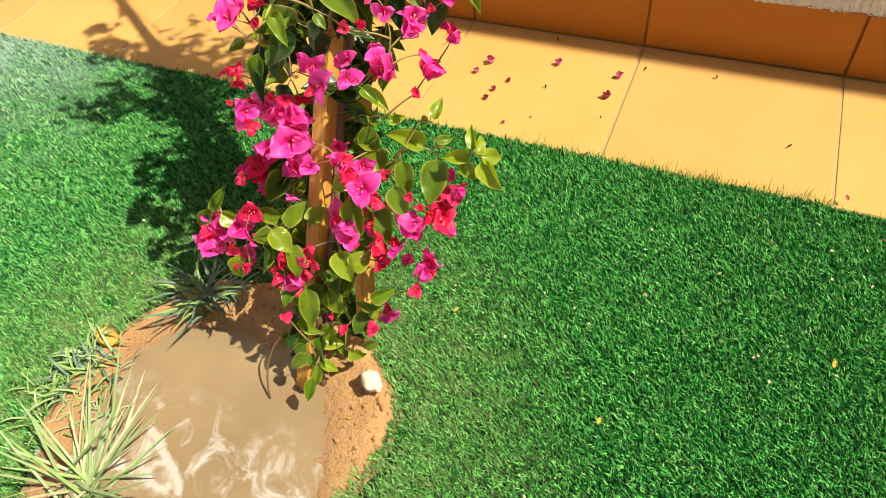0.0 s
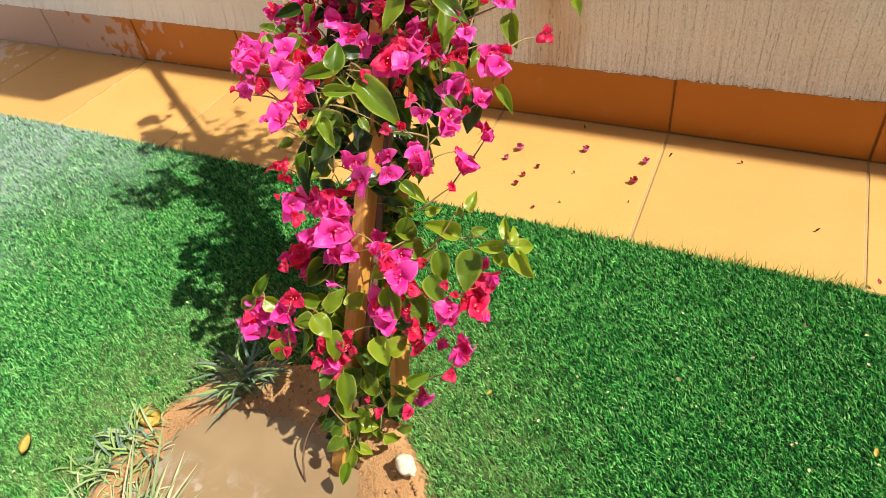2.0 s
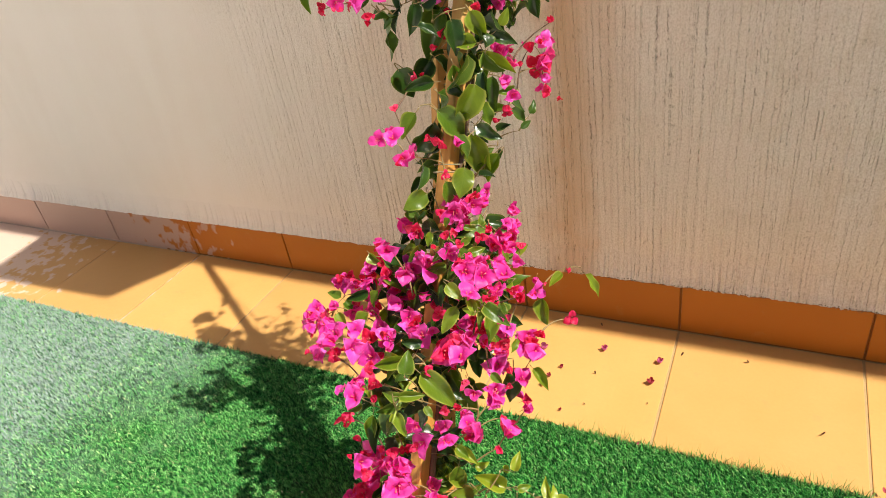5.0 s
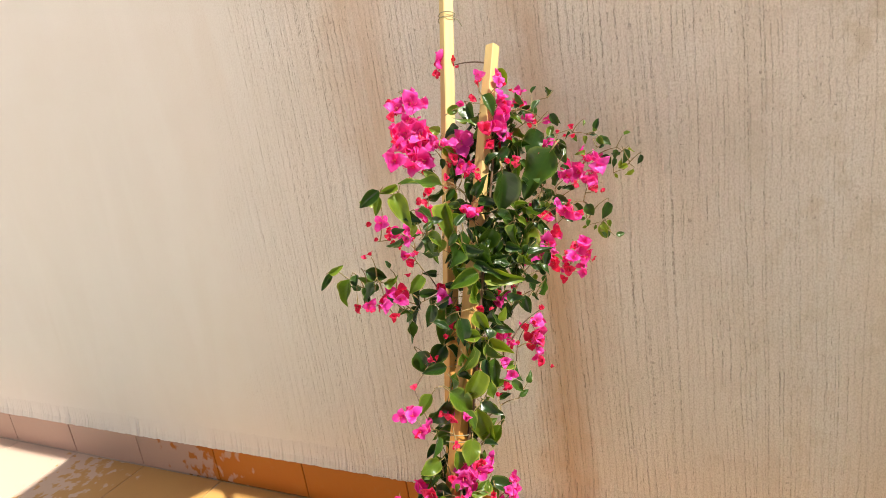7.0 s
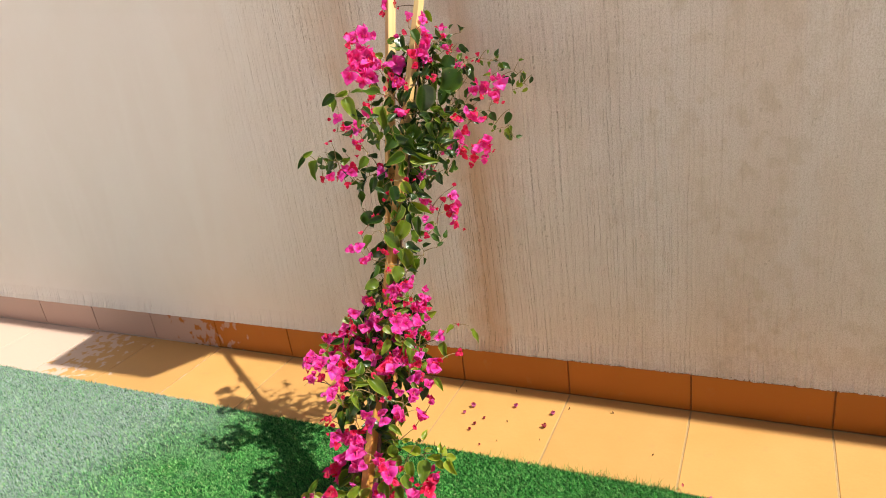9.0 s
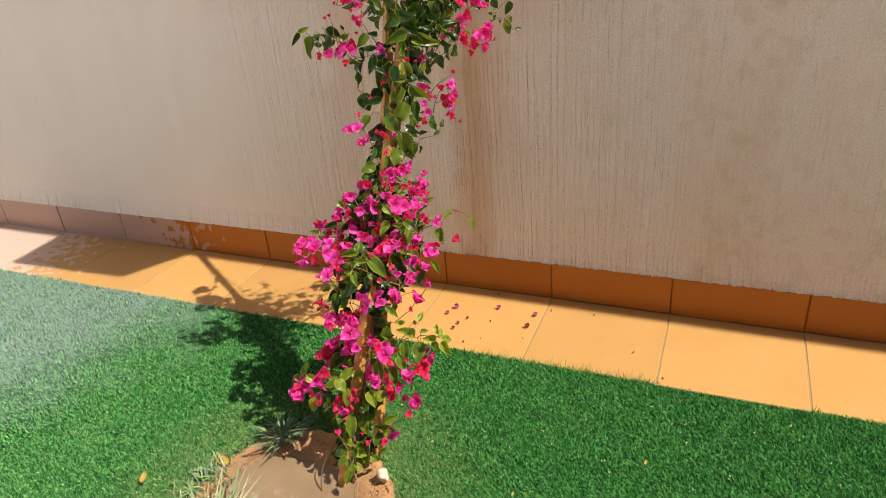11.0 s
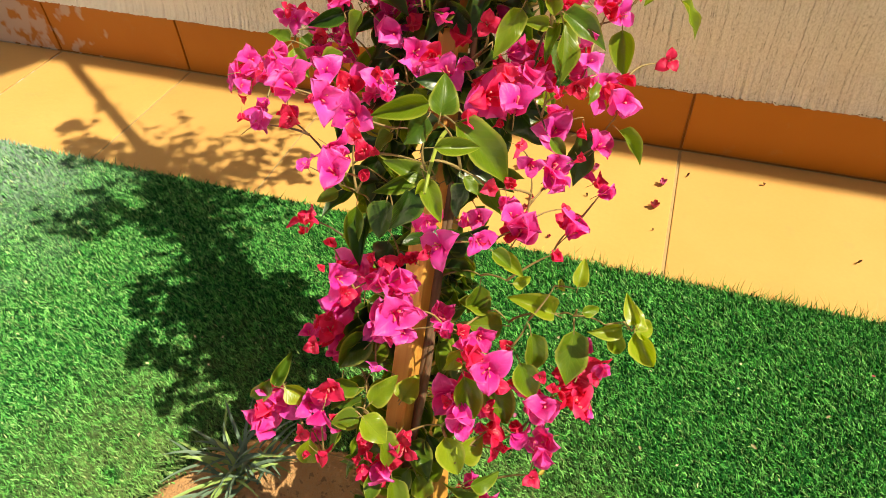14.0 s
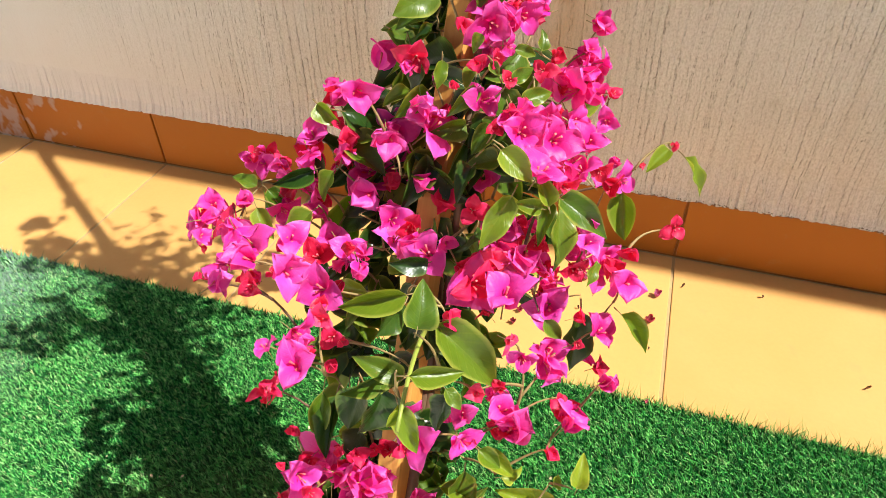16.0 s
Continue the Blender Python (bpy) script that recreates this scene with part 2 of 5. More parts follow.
def make_turf(name, base):
    m, n, l, p = mat(name)
    g = n.new("ShaderNodeNewGeometry")
    hue = ramp(n, [(0.0, (0.002, 0.024, 0.005)), (0.40, (0.007, 0.085, 0.015)), (0.56, (0.046, 0.30, 0.042)), (0.84, (0.155, 0.48, 0.10)), (0.97, (0.25, 0.55, 0.16)), (1.0, (0.40, 0.49, 0.20))])
    if base:
        l.new(noisy(n, l, place(n, l), 260, 4, 0.8), hue.inputs[0])
    else:
        l.new(g.outputs["Random Per Island"], hue.inputs[0])
    broad = noisy(n, l, place(n, l), 3.5, 3)
    c = mixer(n, l, maths(n, l, "MULTIPLY", broad, 0.22), hue.outputs[0], (0.015, 0.19, 0.03))
    s = n.new("ShaderNodeSeparateXYZ")
    l.new(g.outputs["Position"], s.inputs[0])
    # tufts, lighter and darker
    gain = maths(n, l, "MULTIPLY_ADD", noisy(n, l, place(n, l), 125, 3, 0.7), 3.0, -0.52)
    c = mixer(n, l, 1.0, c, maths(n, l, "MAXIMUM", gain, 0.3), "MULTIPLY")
    # dry, worn blades round the bare soil
    away = n.new("ShaderNodeVectorMath")
    away.operation = "DISTANCE"
    away.inputs[1].default_value = (-0.305, -0.905, 0.0)
    l.new(g.outputs["Position"], away.inputs[0])
    worn = maths(n, l, "MULTIPLY_ADD", away.outputs["Value"], -4.6, 2.05, True)
    worn = maths(n, l, "MULTIPLY", worn, maths(n, l, "MULTIPLY_ADD", noisy(n, l, place(n, l), 40, 3), 2.2, -0.55, True))
    c = mixer(n, l, maths(n, l, "MULTIPLY", worn, 0.5), c, (0.34, 0.42, 0.15))
    # blades turn pale and greyish on the far stretch, less so towards the plant
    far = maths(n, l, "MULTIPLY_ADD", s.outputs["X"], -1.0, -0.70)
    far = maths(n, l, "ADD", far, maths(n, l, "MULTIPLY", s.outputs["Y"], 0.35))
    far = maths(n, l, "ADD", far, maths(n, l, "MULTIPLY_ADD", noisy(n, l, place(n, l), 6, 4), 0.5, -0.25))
    whitening = maths(n, l, "MULTIPLY", far, 2.4, clamp=True)
    # front-lit brightness of the western blades, put into their colour
    sunlit_share = maths(n, l, "MULTIPLY_ADD", s.outputs["X"], -1.0, -0.46, True)
    c = mixer(n, l, maths(n, l, "MINIMUM", sunlit_share, 0.48), c, mixer(n, l, 1.0, c, (2.1, 1.45, 2.2), "MULTIPLY"))
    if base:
        # black backing, with the shade between blades put into its colour too
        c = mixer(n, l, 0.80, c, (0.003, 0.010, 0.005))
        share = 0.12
    else:
        chance = n.new("ShaderNodeTexWhiteNoise")
        chance.noise_dimensions = "1D"
        l.new(maths(n, l, "MULTIPLY", g.outputs["Random Per Island"], 731.0), chance.inputs["W"])
        share = maths(n, l, "MULTIPLY_ADD", chance.outputs["Value"], 0.98, 0.06)
    c = mixer(n, l, maths(n, l, "MULTIPLY", whitening, share), c, (0.37, 0.45, 0.43))
    l.new(c, p.inputs["Base Color"])
    p.inputs["Roughness"].default_value = 0.45
    p.inputs["Specular IOR Level"].default_value = 0.12
    return m


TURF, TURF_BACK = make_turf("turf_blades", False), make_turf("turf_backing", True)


def make_soil():
    m, n, l, p = mat("soil")
    pos = place(n, l)
    grit = noisy(n, l, pos, 240, 5, 0.7)
    lump = noisy(n, l, pos, 30, 4)
    c = mixer(n, l, lump, (0.40, 0.255, 0.125), (0.58, 0.41, 0.225))
    c = mixer(n, l, grit, c, (0.58, 0.36, 0.19), "OVERLAY")
    specks = ramp(n, [(0.60, (0, 0, 0)), (0.68, (1, 1, 1))])
    l.new(noisy(n, l, pos, 150, 2, 0.5), specks.inputs[0])
    c = mixer(n, l, maths(n, l, "MULTIPLY", specks.outputs[0], 0.6), c, (0.14, 0.085, 0.045))
    g = n.new("ShaderNodeNewGeometry")
    s = n.new("ShaderNodeSeparateXYZ")
    l.new(g.outputs["Position"], s.inputs[0])
    wet = maths(n, l, "MULTIPLY_ADD", s.outputs["Z"], -160.0, 1.9, True)
    c = mixer(n, l, maths(n, l, "MULTIPLY", wet, 0.45), c, (0.28, 0.15, 0.065))
    l.new(c, p.inputs["Base Color"])
    l.new(maths(n, l, "MULTIPLY_ADD", wet, -0.5, 0.95), p.inputs["Roughness"])
    bump(n, l, p, maths(n, l, "ADD", grit, lump), 0.8, 0.006)
    return m


def make_puddle():
    m, n, l, p = mat("muddy_water")
    pos = place(n, l)
    c = mixer(n, l, noisy(n, l, pos, 9, 3), (0.215, 0.145, 0.075), (0.34, 0.235, 0.130))
    froth = ramp(n, [(0.47, (0, 0, 0)), (0.54, (0.35, 0.35, 0.35)), (0.61, (1, 1, 1))])
    l.new(noisy(n, l, pos, 24, 5, 0.60, 1.2), froth.inputs[0])
    g = n.new("ShaderNodeNewGeometry")
    s = n.new("ShaderNodeSeparateXYZ")
    l.new(g.outputs["Position"], s.inputs[0])
    front = maths(n, l, "MULTIPLY_ADD", s.outputs["Y"], -12.5, -10.9, True)
    c = mixer(n, l, maths(n, l, "MULTIPLY", maths(n, l, "MULTIPLY", froth.outputs[0], front), 0.58), c, (0.64, 0.58, 0.55))
    l.new(c, p.inputs["Base Color"])
    p.inputs["Roughness"].default_value = 0.06
    p.inputs["Specular IOR Level"].default_value = 0.5
    bump(n, l, p, noisy(n, l, pos, 18, 2), 0.10, 0.004)
    return m


SOIL, PUDDLE = make_soil(), make_puddle()


def make_wood(name, a, b, dry=False):
    m, n, l, p = mat(name)
    t = n.new("ShaderNodeTexCoord")
    v = n.new("ShaderNodeVectorMath")
    v.operation = "MULTIPLY"
    v.inputs[1].default_value = (170, 170, 5)
    l.new(t.outputs["Object"], v.inputs[0])
    g = noisy(n, l, v.outputs[0], 1.0, 4, 0.6, 0.5)
    c = mixer(n, l, g, a, b)
    c = mixer(n, l, maths(n, l, "MULTIPLY", noisy(n, l, t.outputs["Object"], 9, 3), 0.4), c, (a[0] * 0.7, a[1] * 0.6, a[2] * 0.5))
    # dry: wood pales with height, the sunlit upper end put into the colour
    if dry:
        s = n.new("ShaderNodeSeparateXYZ")
        l.new(t.outputs["Object"], s.inputs[0])
        c = mixer(n, l, maths(n, l, "MULTIPLY_ADD", s.outputs["Z"], 1.7, -1.25, True), c, mixer(n, l, g, (0.62, 0.42, 0.15), (0.84, 0.66, 0.30)))
    l.new(c, p.inputs["Base Color"])
    p.inputs["Roughness"].default_value = 0.6
    bump(n, l, p, g, 0.35, 0.001)
    return m


# stake wood carries its sunlit, paler top in the colour
WOOD = make_wood("stake_wood", (0.42, 0.160, 0.022), (0.76, 0.43, 0.095), True)
BARK = make_wood("bark", (0.09, 0.050, 0.028), (0.24, 0.14, 0.075))


def make_leafy(name, dark, light, rim, gloss, through_share, tint, tipped=0.0):
    """Thin living tissue: veins from the mesh's own coordinates, light shining through."""
    m, n, l, p = mat(name)
    info = n.new("ShaderNodeObjectInfo")
    t = n.new("ShaderNodeTexCoord")
    c = mixer(n, l, info.outputs["Random"], dark, light)
    s = n.new("ShaderNodeSeparateXYZ")
    l.new(t.outputs["UV"], s.inputs[0])
    across = maths(n, l, "ABSOLUTE", maths(n, l, "MULTIPLY_ADD", s.outputs[0], 2.0, -1.0))
    edge = maths(n, l, "MULTIPLY_ADD", across, 6.0, -4.6, True)
    rib = maths(n, l, "MULTIPLY_ADD", across, -16.0, 1.0, True)
    vein = n.new("ShaderNodeTexWave")
    vein.inputs["Scale"].default_value = 2.2
    vein.inputs["Distortion"].default_value = 1.0
    skew = n.new("ShaderNodeCombineXYZ")
    l.new(maths(n, l, "SUBTRACT", s.outputs[1], maths(n, l, "MULTIPLY", across, 0.35)), skew.inputs[0])
    l.new(skew.outputs[0], vein.inputs["Vector"])
    lines = maths(n, l, "MULTIPLY_ADD", vein.outputs["Fac"], 5.0, -4.0, True)
    lines = maths(n, l, "MAXIMUM", rib, maths(n, l, "MULTIPLY", lines, 0.5))
    blotch = noisy(n, l, place(n, l), 130, 3)
    c = mixer(n, l, maths(n, l, "MULTIPLY", blotch, 0.35), c, dark)
    c = mixer(n, l, maths(n, l, "MULTIPLY", maths(n, l, "MULTIPLY", s.outputs[1], s.outputs[1]), tipped), c, rim)
    c = mixer(n, l, maths(n, l, "MULTIPLY", lines, 0.05), c, rim)
    c = mixer(n, l, maths(n, l, "MULTIPLY", edge, 0.42), c, rim)
    l.new(c, p.inputs["Base Color"])
    p.inputs["Roughness"].default_value = gloss
    p.inputs["Specular IOR Level"].default_value = 0.45
    b = bump(n, l, p, maths(n, l, "SUBTRACT", blotch, maths(n, l, "MULTIPLY", lines, 0.30)), 0.35, 0.0012)
    shine = n.new("ShaderNodeBsdfTranslucent")
    l.new(mixer(n, l, 1.0, c, tint, "MULTIPLY"), shine.inputs[0])
    l.new(b, shine.inputs["Normal"])
    mix = n.new("ShaderNodeMixShader")
    mix.inputs[0].default_value = through_share
    l.new(p.outputs[0], mix.inputs[1])
    l.new(shine.outputs[0], mix.inputs[2])
    l.new(mix.outputs[0], n["Material Output"].inputs[0])
    return m


LEAF = {
    "old": make_leafy("leaf_old", (0.014, 0.040, 0.006), (0.052, 0.108, 0.010), (0.17, 0.23, 0.03), 0.28, 0.16, (1.7, 1.8, 0.35)),
    "mid": make_leafy("leaf_mid", (0.058, 0.122, 0.008), (0.19, 0.255, 0.014), (0.46, 0.46, 0.09), 0.36, 0.28, (1.5, 1.6, 0.4)),
    "young": make_leafy("leaf_young", (0.10, 0.18, 0.009), (0.29, 0.355, 0.022), (0.52, 0.50, 0.10), 0.30, 0.32, (1.5, 1.6, 0.4)),
}
BRACT = {
    "p": make_leafy("bract_pink", (0.65, 0.007, 0.27), (0.83, 0.040, 0.52), (0.94, 0.24, 0.72), 0.45, 0.42, (1.4, 0.45, 0.55), 0.42),
    "v": make_leafy("bract_lilac", (0.70, 0.022, 0.40), (0.86, 0.10, 0.66), (0.94, 0.30, 0.78), 0.45, 0.38, (1.4, 0.50, 0.62), 0.42),
    "r": make_leafy("bract_red", (0.60, 0.008, 0.055), (0.84, 0.026, 0.155), (0.90, 0.08, 0.28), 0.50, 0.42, (1.3, 0.6, 0.5)),
    "c": make_leafy("bract_coral", (0.80, 0.035, 0.13), (0.88, 0.09, 0.28), (0.92, 0.22, 0.30), 0.50, 0.42, (1.3, 0.7, 0.6)),
}


def make_plain(name, a, b, scale, rough=0.8, relief=0.002):
    m, n, l, p = mat(name)
    f = noisy(n, l, place(n, l), scale, 4, 0.6)
    l.new(mixer(n, l, f, a, b), p.inputs["Base Color"])
    p.inputs["Roughness"].default_value = rough
    bump(n, l, p, f, 0.5, relief)
    return m


STONE = make_plain("pale_stone", (0.58, 0.46, 0.30), (0.80, 0.70, 0.55), 70)
WEED = make_plain("weed_blade", (0.16, 0.29, 0.06), (0.32, 0.42, 0.14), 60, 0.5)
WEED_PALE = make_plain("weed_pale", (0.22, 0.31, 0.12), (0.38, 0.46, 0.23), 60, 0.5)
WEED_DARK = make_plain("weed_dark", (0.07, 0.13, 0.08), (0.17, 0.24, 0.16), 60, 0.5)
DRY = make_plain("dry_leaf", (0.66, 0.45, 0.05), (0.86, 0.70, 0.20), 140, 0.6)
STRAW = make_plain("straw", (0.50, 0.40, 0.22), (0.66, 0.56, 0.36), 80, 0.8)
WITHERED = make_plain("withered_bract", (0.42, 0.05, 0.07), (0.66, 0.14, 0.20), 120, 0.8)
FADED = make_plain("faded_bract", (0.66, 0.14, 0.38), (0.80, 0.30, 0.52), 120, 0.7)
BROWN = make_plain("brown_bit", (0.10, 0.05, 0.03), (0.28, 0.15, 0.07), 120, 0.9)
TUBE = make_plain("tube_flower", (0.62, 0.04, 0.10), (0.80, 0.22, 0.20), 200, 0.6)
FRINGE = make_plain("fringe_blade", (0.09, 0.24, 0.04), (0.42, 0.46, 0.13), 400, 0.5)
FRESH = make_plain("fresh_shoot", (0.20, 0.27, 0.03), (0.32, 0.37, 0.06), 90, 0.45)
CRUMB = make_plain("mortar_crumb", (0.10, 0.055, 0.03), (0.42, 0.30, 0.19), 300, 0.95)
TWINE = make_plain("twine", (0.22, 0.20, 0.12), (0.36, 0.32, 0.18), 300, 0.8)

# very pale surface for the added ground that reflects sunlight to the wall
BOUNCE = make_plain("bounce_pale", (0.84, 0.76, 0.68), (0.90, 0.83, 0.75), 14, 0.8)

# ---- mesh helpers ----


def part(name, mesh, material, parent=None, label="", matrix=None):
    """Links a bmesh, or mesh data, as one object."""
    if isinstance(mesh, bmesh.types.BMesh):
        data = bpy.data.meshes.new(name)
        mesh.to_mesh(data)
        mesh.free()
        for m in material if isinstance(material, (list, tuple)) else (material,):
            data.materials.append(m)
    else:
        data = mesh
    ob = new(name, data)
    ob.parent = parent
    if matrix is not None:
        ob.matrix_basis = matrix
    if label:
        tagged(ob, label)
    return ob


def slab(x0, x1, y0, y1, z0, z1, bevel=0.0):
    bm = bmesh.new()
    bmesh.ops.create_cube(bm, size=1)
    bmesh.ops.transform(bm, verts=bm.verts, matrix=Matrix.Translation(((x0 + x1) / 2, (y0 + y1) / 2, (z0 + z1) / 2)) @ Matrix.Diagonal((x1 - x0, y1 - y0, z1 - z0, 1)))
    if bevel:
        bmesh.ops.bevel(bm, geom=bm.edges[:], offset=bevel, segments=2, affect="EDGES", profile=0.6)
    return bm


def tube(bm, points, radii, sides=6, index=0):
    """A tapered tube along a line of places, capped at both ends."""
    rings = []
    for i, p in enumerate(points):
        way = (points[min(i + 1, len(points) - 1)] - points[max(i - 1, 0)]).normalized()
        a = way.orthogonal().normalized()
        b = way.cross(a)
        rings.append([bm.verts.new(p + radii[i] * (math.cos(k * math.tau / sides) * a + math.sin(k * math.tau / sides) * b)) for k in range(sides)])
    for r, s in zip(rings, rings[1:]):
        turn = min(range(sides), key=lambda o: (s[o].co - r[0].co).length)
        for k in range(sides):
            f = bm.faces.new((r[k], r[(k + 1) % sides], s[(k + 1 + turn) % sides], s[(k + turn) % sides]))
            f.smooth, f.material_index = True, index
    for cap in (rings[0][::-1], rings[-1]):
        bm.faces.new(cap).material_index = index


def arc(a, b, sag, steps=6):
    """Places from a to b on a bowed line."""
    return [a.lerp(b, i / steps) + sag * (4 * (i / steps) * (1 - i / steps)) for i in range(steps + 1)]


# ---- the wall ----
WEST, EAST, WALL_TOP, SKIRT_TOP = -4.95, 5.94, 2.40, 0.114
P = 0.33
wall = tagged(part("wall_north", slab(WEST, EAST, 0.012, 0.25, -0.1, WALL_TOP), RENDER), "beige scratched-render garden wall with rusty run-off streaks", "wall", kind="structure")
coping = tagged(part("coping", slab(WEST, EAST, 0.008, 0.27, WALL_TOP, WALL_TOP + 0.05, 0.006), RENDER), "rendered coping along the top of the wall", "coping", kind="structure")
shelf = bmesh.new()
plan = ((-0.345, 0.012), (-0.325, -0.210), (0.085, -0.195), (0.205, 0.012))
low, high = ([shelf.verts.new((x, y, z)) for x, y in plan] for z in (WALL_TOP - 0.16, WALL_TOP))
shelf.faces.new(low[::-1])
shelf.faces.new(high)
for k in range(4):
    shelf.faces.new((low[k], low[(k + 1) % 4], high[(k + 1) % 4], high[k]))
tagged(part("wall_ledge", shelf, RENDER), "rendered ledge standing out from the top of the wall", "ledge", kind="structure")
# ragged lower edge of the plaster over the skirting
rim = bmesh.new()
rng = random.Random(4)
cols = []
for i in range(1400):
    x = -2.9 + i * 0.00275
    drop = 0.0016 * noise.noise((x * 38, 0, 0)) + 0.0024 * noise.noise((x * 95, 3, 0)) + 0.0012 * noise.noise((x * 12, 8, 0))
    out = 0.0012 + 0.0030 * noise.noise((x * 150, 9, 0)) + 0.002 * noise.noise((x * 30, 5, 0))
    cols.append([rim.verts.new((x, 0.0118, SKIRT_TOP + 0.060 + 3 * drop)), rim.verts.new((x, out + 0.0045, SKIRT_TOP + 0.018 + drop)), rim.verts.new((x, out - 0.0020, SKIRT_TOP - 0.0005 + drop)), rim.verts.new((x, 0.0125, SKIRT_TOP - 0.008))])
for a, b in zip(cols, cols[1:]):
    for k in range(3):
        rim.faces.new((a[k], a[k + 1], b[k + 1], b[k]))
tagged(part("trim", rim, RENDER), "ragged lower edge of the render above the skirting tiles", "trim", kind="structure")

# loose crumbs of dark mortar along that edge
crumbs = bmesh.new()
for _ in range(1300):
    x = rng.uniform(-0.75, 1.6)
    if noise.noise((x * 14, 2, 0)) < -0.15:
        continue
    at, size = Vector((x, rng.uniform(-0.0015, 0.0015), SKIRT_TOP + rng.gauss(0.0005, 0.0016))), rng.uniform(0.0006, 0.0017)
    top, foot = [crumbs.verts.new(at + Vector((0, 0, s * size))) for s in (0.8, -0.8)]
    belt = [crumbs.verts.new(at + Vector((math.cos(a + x * 900), math.sin(a + x * 900), rng.uniform(-0.3, 0.3))) * size * rng.uniform(0.7, 1.4)) for a in (0, 1.57, 3.14, 4.71)]
    for k in range(4):
        crumbs.faces.new((belt[k], belt[(k + 1) % 4], top))
        crumbs.faces.new((belt[(k + 1) % 4], belt[k], foot))
tagged(part("crumbs", crumbs, CRUMB), "loose dark crumbs along the render's lower edge", "crumbs", kind="stuff")

# ---- paved strip, lawn sheet and closing walls ----
bed = tagged(part("pavement", slab(WEST, EAST, -0.318, 0.012, -0.10, -0.0018), GROUT), "narrow strip of ochre glazed clay tiles along the wall", "pavement", kind="structure")
LAWN_END = -1.30
# backing sheet under the blades, coloured near black for the shade in the gaps
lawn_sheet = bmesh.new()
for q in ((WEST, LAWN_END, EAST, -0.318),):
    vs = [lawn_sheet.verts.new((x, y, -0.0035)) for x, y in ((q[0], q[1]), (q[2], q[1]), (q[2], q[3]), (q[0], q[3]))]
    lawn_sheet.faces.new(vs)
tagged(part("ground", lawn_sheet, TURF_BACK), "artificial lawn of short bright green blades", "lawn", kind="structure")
# unseen pale ground, added as a reflector to brighten the shaded wall
tagged(part("bounce_ground", slab(-60, 60, -60, LAWN_END, -0.10, -0.004), BOUNCE), "unseen plain pale beige ground beyond the lawn, added to bounce sunlight onto the wall", "terrace", kind="structure")
tagged(part("wall_east", slab(EAST, EAST + 0.25, -7.0, 0.25, -0.1, 1.0), RENDER), "low plain rendered garden wall", "wall", kind="structure")
tagged(part("wall_west", slab(WEST - 0.25, WEST, -7.0, 0.25, -0.1, 3.0), RENDER), "plain rendered garden wall", "wall", kind="structure")
tagged(part("wall_south", slab(WEST, EAST, -7.25, -7.0, -0.1, 1.0), RENDER), "low plain rendered wall closing the garden", "wall", kind="structure")

# ---- soil and puddle round the plant ----
MID = Vector((-0.305, -0.905, 0))


def soil_reach(a):
    """How far the bare soil reaches from its middle, by direction."""
    return 0.205 + 0.022 * math.cos(a - 2.9) + 0.014 * math.sin(2 * a + 0.6) + 0.012 * math.sin(3 * a + 1.0) + 0.010 * noise.noise((2.2 * math.cos(a), 2.2 * math.sin(a), 4)) + 0.010 * noise.noise((9 * math.cos(a), 9 * math.sin(a), 1))


def soil_height(x, y):
    d = Vector((x - MID.x, y - MID.y, 0))
    r = d.length / soil_reach(math.atan2(d.y, d.x))
    bank = math.exp(-((x + 0.142) / 0.062) ** 2 - ((y + 0.825) / 0.075) ** 2) * 0.013
    bank += math.exp(-((x + 0.32) / 0.16) ** 2 - ((y + 0.738) / 0.060) ** 2) * 0.019
    bank += math.exp(-((x + 0.51) / 0.07) ** 2 - ((y + 0.95) / 0.12) ** 2) * 0.006
    z = -0.004 + bank + 0.010 * min(1, max(0, r - 0.55) / 0.3) + 0.0035 * noise.noise((x * 28, y * 28, 0)) + 0.002 * noise.noise((x * 90, y * 90, 2))
    return z if r < 0.93 else z - (r - 0.93) * 0.22


soil = bmesh.new()
RINGS, SPOKES = 44, 120
grid = []
for i in range(RINGS + 1):
    row = []
    for k in range(SPOKES):
        a = k * math.tau / SPOKES
        r = soil_reach(a) * 1.12 * i / RINGS
        x, y = MID.x + r * math.cos(a), MID.y + r * math.sin(a)
        row.append(soil.verts.new((x, y, soil_height(x, y))))
    grid.append(row)
for a, b in zip(grid[1:], grid[2:]):
    for k in range(SPOKES):
        soil.faces.new((a[k], b[k], b[(k + 1) % SPOKES], a[(k + 1) % SPOKES])).smooth = True
hub = soil.verts.new((MID.x, MID.y, soil_height(MID.x, MID.y)))
for v in grid[0]:
    soil.verts.remove(v)
for k in range(SPOKES):
    soil.faces.new((hub, grid[1][k], grid[1][(k + 1) % SPOKES]))
tagged(part("soil", soil, SOIL), "bare sandy brown soil around the plant, wet at the puddle", "soil", kind="structure")
WATER = 0.0045
pool = bmesh.new()
ring = [pool.verts.new((MID.x + 0.97 * soil_reach(k * math.tau / 90) * math.cos(k * math.tau / 90), MID.y + 0.97 * soil_reach(k * math.tau / 90) * math.sin(k * math.tau / 90), WATER)) for k in range(90)]
pool.faces.new(ring)
tagged(part("water", pool, PUDDLE), "shallow puddle of muddy brown irrigation water", "puddle", kind="structure")

# ---- stakes ----


